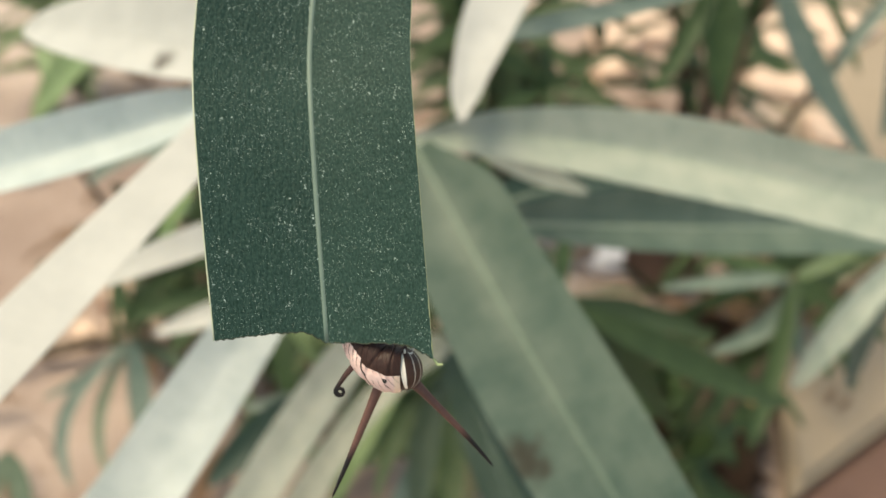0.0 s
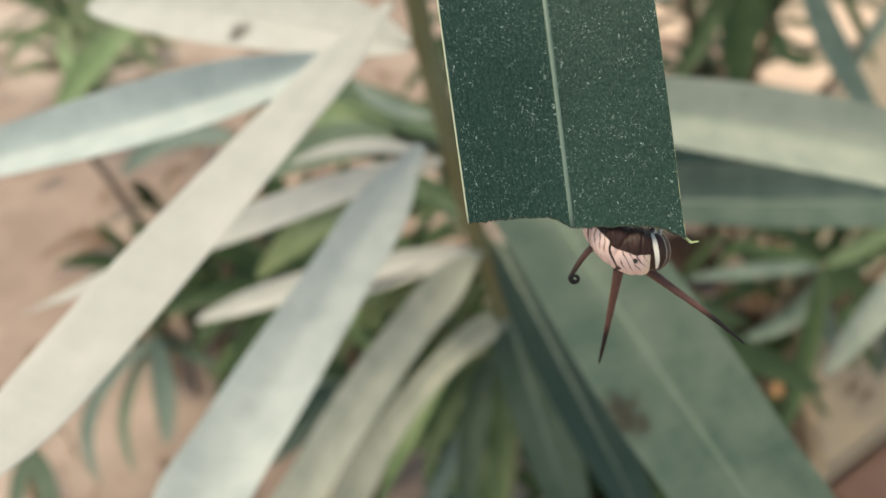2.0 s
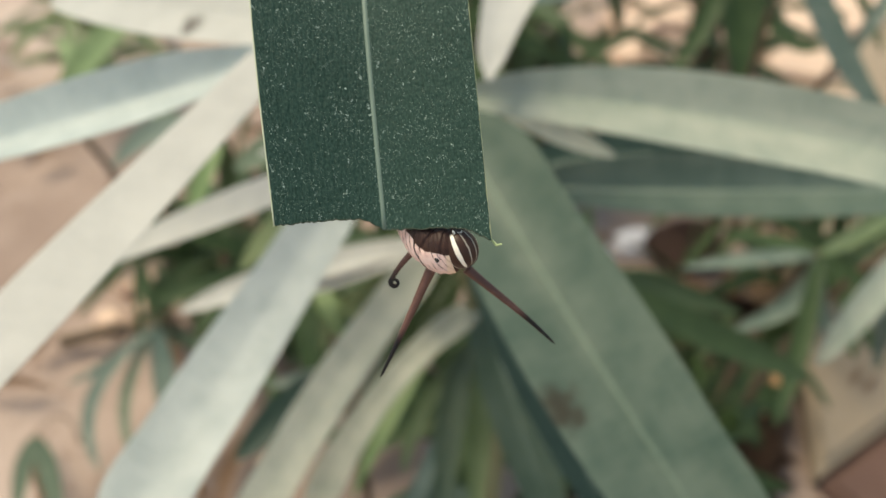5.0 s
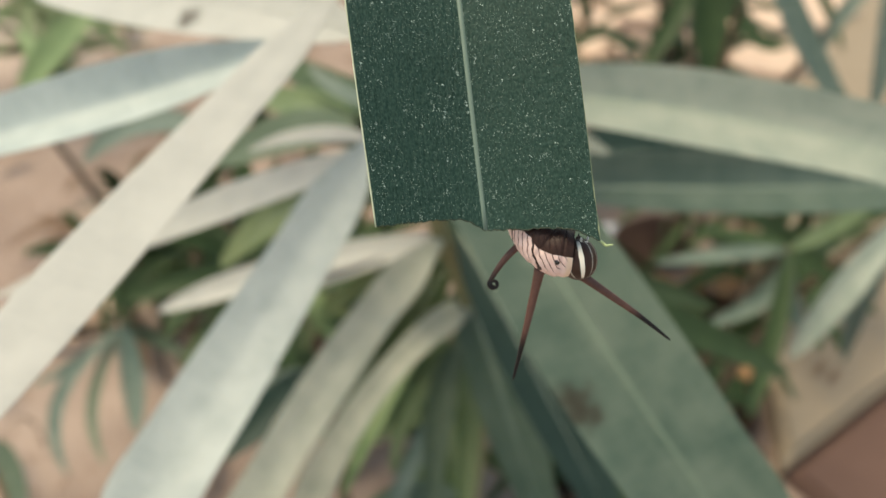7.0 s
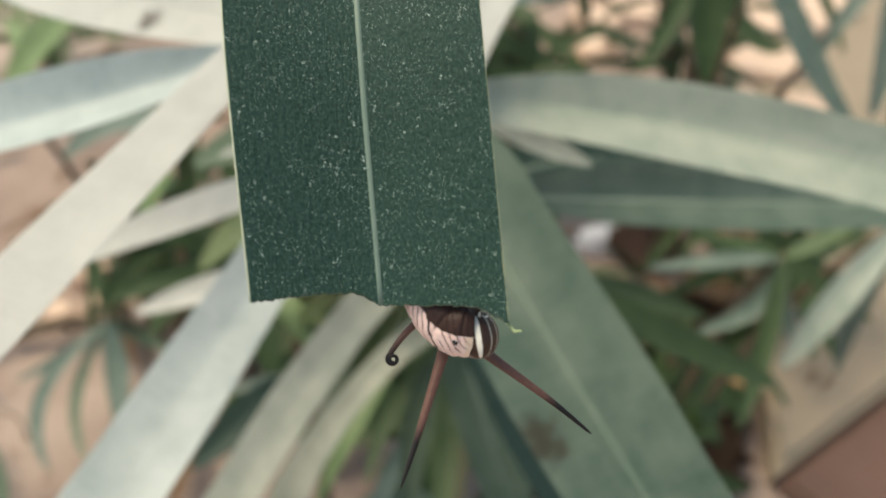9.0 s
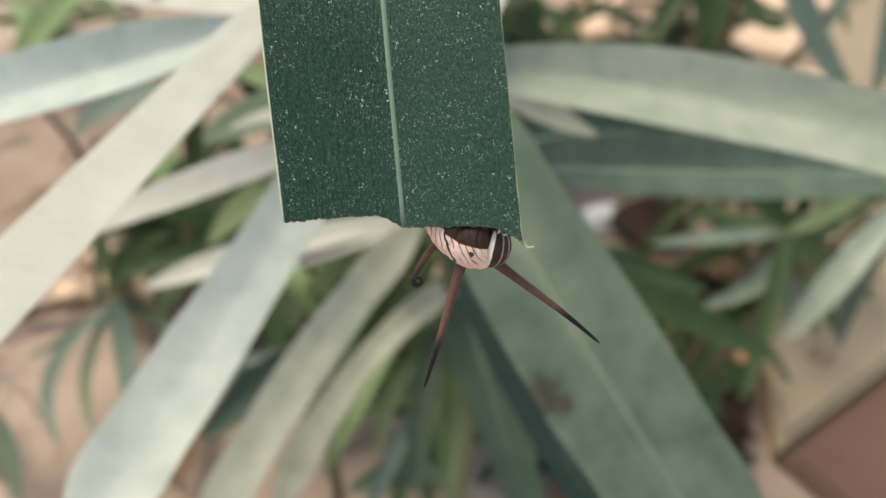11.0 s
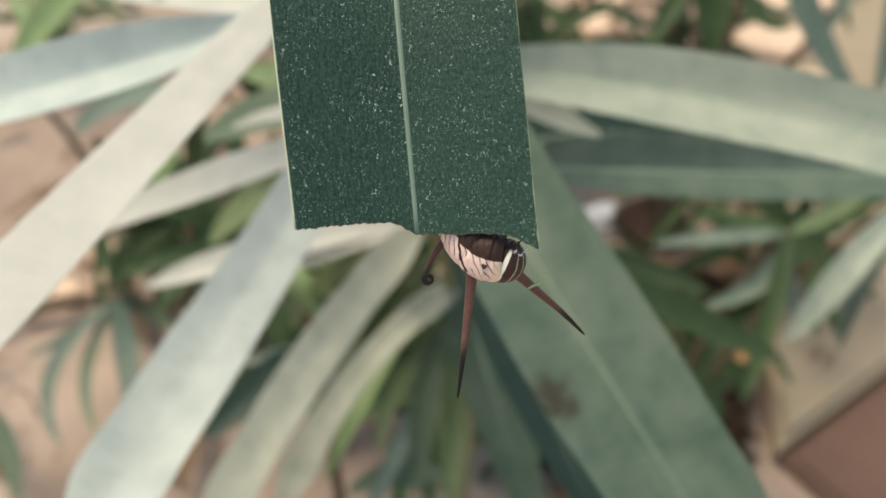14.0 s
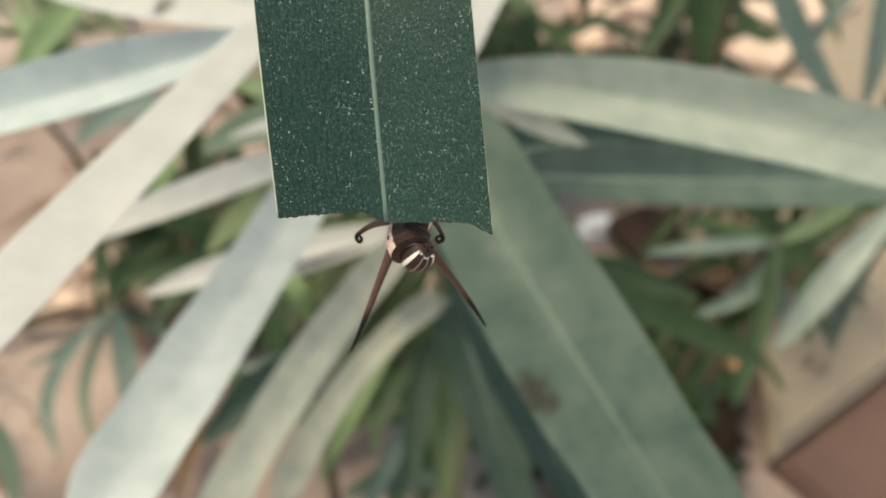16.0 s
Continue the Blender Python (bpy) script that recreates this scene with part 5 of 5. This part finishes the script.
    walk(head, [(t, pose(*row)) for t, *row in [
        (0.0, 0.00213, 0.00007, 0.00040, 0.0, 50.0, 8.0),
        (0.5, 0.00249, 0.00012, 0.00040, 0.0, 50.0, 8.0),
        (1.0, 0.00236, 0.00013, 0.00040, 0.0, 50.0, 8.0),
        (1.5, 0.00225, 0.00010, 0.00040, 0.0, 50.0, 8.0),
        (2.0, 0.00245, 0.00023, 0.00040, 0.0, 50.0, 8.0),
        (2.5, 0.00232, 0.00008, 0.00040, 0.0, 50.0, 8.0),
        (3.0, 0.00214, 0.00070, 0.00190, 12.0, 30.0, 40.0),
        (3.5, 0.00193, 0.00083, 0.00190, 12.0, 30.0, 40.0),
        (4.0, 0.00201, 0.00089, 0.00190, 12.0, 30.0, 40.0),
        (6.5, 0.00281, -0.00054, 0.00040, 0.0, 50.0, 8.0),
        (7.0, 0.00272, -0.00027, 0.00040, 0.0, 50.0, 8.0),
        (7.5, 0.00260, -0.00012, 0.00040, 0.0, 50.0, 8.0),
        (8.0, 0.00240, -0.00014, 0.00040, 0.0, 50.0, 8.0),
        (8.5, 0.00239, -0.00003, 0.00040, 0.0, 50.0, 8.0),
        (9.0, 0.00227, -0.00011, 0.00040, 0.0, 50.0, 8.0),
        (9.5, 0.00221, 0.00008, 0.00040, 0.0, 50.0, 8.0),
        (12.0, 0.00252, 0.00024, 0.00040, 36.0, 40.0, 2.0),
        (12.5, 0.00274, -0.00005, 0.00040, 36.0, 40.0, 2.0),
        (13.0, 0.00251, -0.00028, 0.00040, 36.0, 40.0, 2.0),
        (13.5, 0.00243, -0.00021, 0.00040, 36.0, 40.0, 2.0),
        (14.0, 0.00235, -0.00014, 0.00040, 36.0, 40.0, 2.0),
        (14.5, 0.00238, -0.00011, 0.00040, 36.0, 40.0, 2.0),
        (15.0, 0.00240, 0.00004, 0.00040, 36.0, 40.0, 2.0),
        (15.3, 0.00240, 0.00004, 0.00040, 36.0, 40.0, 2.0),
        (15.5, 0.00045, -0.00205, 0.00120, 66.0, 28.0, -8.0),
        (15.6, 0.00100, -0.00226, 0.00120, 60.0, 28.0, -11.9),
        (16.0, 0.00132, -0.00237, 0.00120, 56.0, 28.0, -14.0),
    ]])
    walk(horn_a, [(t, pose(*row)) for t, *row in [
        (0.0, -0.00046, -0.00154, -0.00103, -2.2, 0.0, -22.8),
        (0.5, -0.00092, -0.00164, -0.00053, 31.4, 0.0, -15.6),
        (1.0, -0.00084, -0.00172, -0.00060, 26.0, 0.0, -13.0),
        (1.5, -0.00060, -0.00155, -0.00069, 20.4, 0.0, -23.7),
        (2.0, -0.00089, -0.00173, -0.00053, 31.6, 0.0, -4.9),
        (2.5, -0.00059, -0.00165, -0.00123, -15.1, 0.0, -20.7),
        (3.0, -0.00033, -0.00171, -0.00094, 3.9, 0.0, -23.9),
        (3.5, -0.00011, -0.00185, -0.00103, -2.1, 0.0, -22.2),
        (4.0, -0.00017, -0.00192, -0.00100, 0.3, 0.0, -26.6),
        (6.5, -0.00117, -0.00087, -0.00100, 0.2, 0.0, -16.1),
        (7.0, -0.00109, -0.00117, -0.00075, 16.2, 0.0, -12.0),
        (7.5, -0.00095, -0.00128, -0.00082, 11.4, 0.0, -15.1),
        (8.0, -0.00071, -0.00131, -0.00110, -6.2, 0.0, -16.6),
        (8.5, -0.00072, -0.00146, -0.00124, -15.4, 0.0, -14.9),
        (9.0, -0.00057, -0.00141, -0.00126, -16.9, 0.0, -18.6),
        (9.5, -0.00054, -0.00158, -0.00124, -15.6, 0.0, -16.9),
        (12.0, -0.00075, -0.00132, -0.00089, 7.1, 0.0, -16.6),
        (12.5, -0.00107, -0.00100, -0.00089, 7.3, 0.0, -9.6),
        (13.0, -0.00084, -0.00080, -0.00105, -3.3, 0.0, -9.8),
        (13.5, -0.00077, -0.00081, -0.00095, 3.0, 0.0, -9.3),
        (14.0, -0.00072, -0.00090, -0.00093, 4.2, 0.0, -6.2),
        (14.5, -0.00072, -0.00092, -0.00114, -9.0, 0.0, -4.7),
        (15.0, -0.00080, -0.00103, -0.00086, 8.7, 0.0, -2.1),
        (15.3, -0.00080, -0.00103, -0.00086, 8.7, 0.0, -2.1),
        (15.5, -0.00151, -0.00082, 0.00185, 46.2, 0.0, -48.1),
        (15.6, -0.00144, -0.00128, 0.00154, 23.2, 0.0, -31.3),
        (16.0, -0.00139, -0.00154, 0.00137, 10.8, 0.0, -22.2),
    ]])
    walk(horn_b, [(t, pose(*row)) for t, *row in [
        (0.0, 0.00326, -0.00188, -0.00184, 10.3, 0.0, 41.9),
        (0.5, 0.00212, -0.00188, -0.00219, -12.2, 0.0, 48.0),
        (1.0, 0.00314, -0.00216, -0.00196, 2.4, 0.0, 45.2),
        (1.5, 0.00294, -0.00159, -0.00193, 4.2, 0.0, 46.8),
        (2.0, 0.00249, -0.00181, -0.00230, -19.4, 0.0, 49.5),
        (2.5, 0.00262, -0.00225, -0.00227, -17.4, 0.0, 49.1),
        (3.0, 0.00279, -0.00190, -0.00216, -10.0, 0.0, 49.9),
        (3.5, 0.00288, -0.00159, -0.00221, -13.3, 0.0, 49.7),
        (4.0, 0.00317, -0.00186, -0.00195, 3.4, 0.0, 47.6),
        (6.5, 0.00296, -0.00179, -0.00185, 9.5, 0.0, 52.9),
        (7.0, 0.00297, -0.00173, -0.00191, 5.7, 0.0, 53.7),
        (7.5, 0.00250, -0.00185, -0.00199, 0.3, 0.0, 53.6),
        (8.0, 0.00270, -0.00179, -0.00207, -4.6, 0.0, 52.6),
        (8.5, 0.00271, -0.00196, -0.00218, -11.5, 0.0, 53.6),
        (9.0, 0.00268, -0.00169, -0.00208, -5.0, 0.0, 52.9),
        (9.5, 0.00289, -0.00172, -0.00216, -10.5, 0.0, 52.1),
        (12.0, 0.00302, -0.00155, -0.00188, 7.9, 0.0, 51.9),
        (12.5, 0.00298, -0.00151, -0.00168, 21.1, 0.0, 47.3),
        (13.0, 0.00305, -0.00188, -0.00155, 30.2, 0.0, 46.7),
        (13.5, 0.00333, -0.00141, -0.00154, 30.8, 0.0, 47.7),
        (14.0, 0.00334, -0.00125, -0.00154, 30.8, 0.0, 48.9),
        (14.5, 0.00317, -0.00105, -0.00159, 27.3, 0.0, 48.7),
        (15.0, 0.00301, -0.00114, -0.00159, 27.2, 0.0, 52.3),
        (15.3, 0.00301, -0.00114, -0.00159, 27.2, 0.0, 52.3),
        (15.5, 0.00257, -0.00135, 0.00094, 55.5, 0.0, 17.0),
        (15.6, 0.00264, -0.00161, 0.00073, 37.4, 0.0, 28.9),
        (16.0, 0.00269, -0.00175, 0.00062, 27.6, 0.0, 35.3),
    ]])
    walk(curl_a, [(t, pose(*row)) for t, *row in [
        (0.0, -0.00174, 0.00168, -0.00108, -3.4, 0.0, -41.8),
        (0.5, -0.00257, 0.00094, -0.00100, -0.2, 0.0, -42.2),
        (1.0, -0.00207, 0.00208, -0.00098, 0.9, 0.0, -37.8),
        (1.5, -0.00191, 0.00103, -0.00070, 12.8, 0.0, -42.3),
        (2.0, -0.00273, 0.00154, -0.00090, 4.1, 0.0, -39.2),
        (2.5, -0.00235, 0.00127, -0.00114, -5.8, 0.0, -43.5),
        (3.0, -0.00163, 0.00077, -0.00078, 9.4, 0.0, -38.8),
        (3.5, -0.00157, 0.00143, -0.00113, -5.6, 0.0, -37.3),
        (4.0, -0.00114, 0.00047, -0.00072, 12.0, 0.0, -42.1),
        (6.5, -0.00295, 0.00166, -0.00112, -4.9, 0.0, -41.5),
        (7.0, -0.00306, 0.00145, -0.00099, 0.5, 0.0, -40.3),
        (7.5, -0.00299, 0.00114, -0.00100, -0.2, 0.0, -41.9),
        (8.0, -0.00277, 0.00151, -0.00110, -4.1, 0.0, -43.8),
        (8.5, -0.00286, 0.00132, -0.00112, -5.1, 0.0, -40.7),
        (9.0, -0.00230, 0.00165, -0.00119, -8.0, 0.0, -43.0),
        (9.5, -0.00224, 0.00088, -0.00117, -7.4, 0.0, -40.1),
        (12.0, -0.00263, 0.00169, -0.00111, -4.5, 0.0, -36.7),
        (12.5, -0.00295, 0.00205, -0.00109, -3.7, 0.0, -38.6),
        (13.0, -0.00257, 0.00211, -0.00112, -5.1, 0.0, -37.9),
        (13.5, -0.00249, 0.00242, -0.00109, -3.9, 0.0, -33.3),
        (14.0, -0.00276, 0.00268, -0.00109, -3.9, 0.0, -32.2),
        (14.5, -0.00282, 0.00175, -0.00072, 12.1, 0.0, -38.5),
        (15.0, -0.00280, 0.00149, -0.00101, -0.6, 0.0, -37.8),
        (15.3, -0.00280, 0.00149, -0.00101, -0.6, 0.0, -37.8),
        (15.5, -0.00159, 0.00051, 0.00214, 44.0, 0.0, -57.1),
        (15.6, -0.00180, 0.00100, 0.00213, 43.4, 0.0, -64.1),
        (16.0, -0.00192, 0.00126, 0.00212, 43.0, 0.0, -67.8),
    ]])
    walk(curl_b, [(t, pose(*row)) for t, *row in [
        (0.0, 0.00000, 0.00360, -0.00180, 20.0, 0.0, 120.0),
        (0.5, 0.00000, 0.00360, -0.00180, 20.0, 0.0, 120.0),
        (1.0, 0.00000, 0.00360, -0.00180, 20.0, 0.0, 120.0),
        (1.5, 0.00000, 0.00360, -0.00180, 20.0, 0.0, 120.0),
        (2.0, 0.00000, 0.00360, -0.00180, 20.0, 0.0, 120.0),
        (2.5, 0.00000, 0.00360, -0.00180, 20.0, 0.0, 120.0),
        (3.0, 0.00000, 0.00360, -0.00180, 20.0, 0.0, 120.0),
        (3.5, 0.00000, 0.00360, -0.00180, 20.0, 0.0, 120.0),
        (4.0, 0.00000, 0.00360, -0.00180, 20.0, 0.0, 120.0),
        (6.5, 0.00000, 0.00360, -0.00180, 20.0, 0.0, 120.0),
        (7.0, 0.00000, 0.00360, -0.00180, 20.0, 0.0, 120.0),
        (7.5, 0.00000, 0.00360, -0.00180, 20.0, 0.0, 120.0),
        (8.0, 0.00000, 0.00360, -0.00180, 20.0, 0.0, 120.0),
        (8.5, 0.00000, 0.00360, -0.00180, 20.0, 0.0, 120.0),
        (9.0, 0.00000, 0.00360, -0.00180, 20.0, 0.0, 120.0),
        (9.5, 0.00000, 0.00360, -0.00180, 20.0, 0.0, 120.0),
        (12.0, 0.00000, 0.00360, -0.00180, 20.0, 0.0, 120.0),
        (12.5, 0.00000, 0.00360, -0.00180, 20.0, 0.0, 120.0),
        (13.0, 0.00000, 0.00360, -0.00180, 20.0, 0.0, 120.0),
        (13.5, 0.00000, 0.00360, -0.00180, 20.0, 0.0, 120.0),
        (14.0, 0.00000, 0.00360, -0.00180, 20.0, 0.0, 120.0),
        (14.5, 0.00000, 0.00360, -0.00180, 20.0, 0.0, 120.0),
        (15.0, 0.00000, 0.00360, -0.00180, 20.0, 0.0, 120.0),
        (15.3, 0.00000, 0.00360, -0.00180, 20.0, 0.0, 120.0),
        (15.5, 0.00216, 0.00166, -0.00180, 20.0, 0.0, 35.0),
        (15.6, 0.00237, 0.00190, -0.00180, 20.0, 0.0, 35.0),
        (16.0, 0.00249, 0.00202, -0.00180, 20.0, 0.0, 35.0),
    ]])
    walk(shred, [(t, pose(*row)) for t, *row in [
        (0.0, -0.00070, 0.05731, 0.68684, 50.0, 0.0, -75.0),
        (0.5, -0.00061, 0.05755, 0.68713, 50.0, 0.0, -75.0),
        (1.0, -0.00072, 0.05739, 0.68694, 50.0, 0.0, -75.0),
        (1.5, -0.00069, 0.05735, 0.68689, 50.0, 0.0, -75.0),
        (2.0, -0.00057, 0.05744, 0.68699, 50.0, 0.0, -75.0),
        (2.5, -0.00051, 0.05729, 0.68682, 50.0, 0.0, -75.0),
        (3.0, -0.00066, 0.05741, 0.68696, 50.0, 0.0, -75.0),
        (3.5, -0.00064, 0.05745, 0.68701, 50.0, 0.0, -75.0),
        (4.0, -0.00067, 0.05738, 0.68693, 50.0, 0.0, -75.0),
        (6.5, -0.00064, 0.05747, 0.68703, 50.0, 0.0, -75.0),
        (7.0, -0.00056, 0.05742, 0.68697, 50.0, 0.0, -75.0),
        (7.5, -0.00071, 0.05745, 0.68700, 50.0, 0.0, -75.0),
        (8.0, -0.00068, 0.05754, 0.68712, 50.0, 0.0, -75.0),
        (8.5, -0.00058, 0.05733, 0.68686, 50.0, 0.0, -75.0),
        (9.0, -0.00066, 0.05725, 0.68677, 50.0, 0.0, -75.0),
        (9.5, -0.00069, 0.05727, 0.68679, 50.0, 0.0, -75.0),
        (12.0, -0.00065, 0.05732, 0.68685, 50.0, 0.0, -75.0),
        (12.5, 0.00002, 0.05793, 0.68011, 50.0, 0.0, 8.0),
        (13.0, -0.00044, 0.05848, 0.68077, 50.0, 0.0, 8.0),
        (13.5, -0.00086, 0.05874, 0.68108, 50.0, 0.0, 8.0),
        (14.0, -0.00045, 0.05885, 0.68120, 50.0, 0.0, 8.0),
        (14.5, -0.00029, 0.05885, 0.68121, 50.0, 0.0, 8.0),
        (15.0, -0.00001, 0.05928, 0.68172, 50.0, 0.0, 8.0),
        (15.3, -0.00001, 0.05928, 0.68172, 50.0, 0.0, 8.0),
        (15.4, 0.00399, 0.05728, 0.65172, 20.0, 40.0, 80.0),
        (15.6, 0.00999, 0.06328, 0.36172, 50.0, 20.0, 120.0),
        (15.8, 0.01199, 0.06928, 0.03000, 0.0, 0.0, 140.0),
        (16.0, 0.01199, 0.06928, 0.03000, 0.0, 0.0, 140.0),
    ]])


motions()
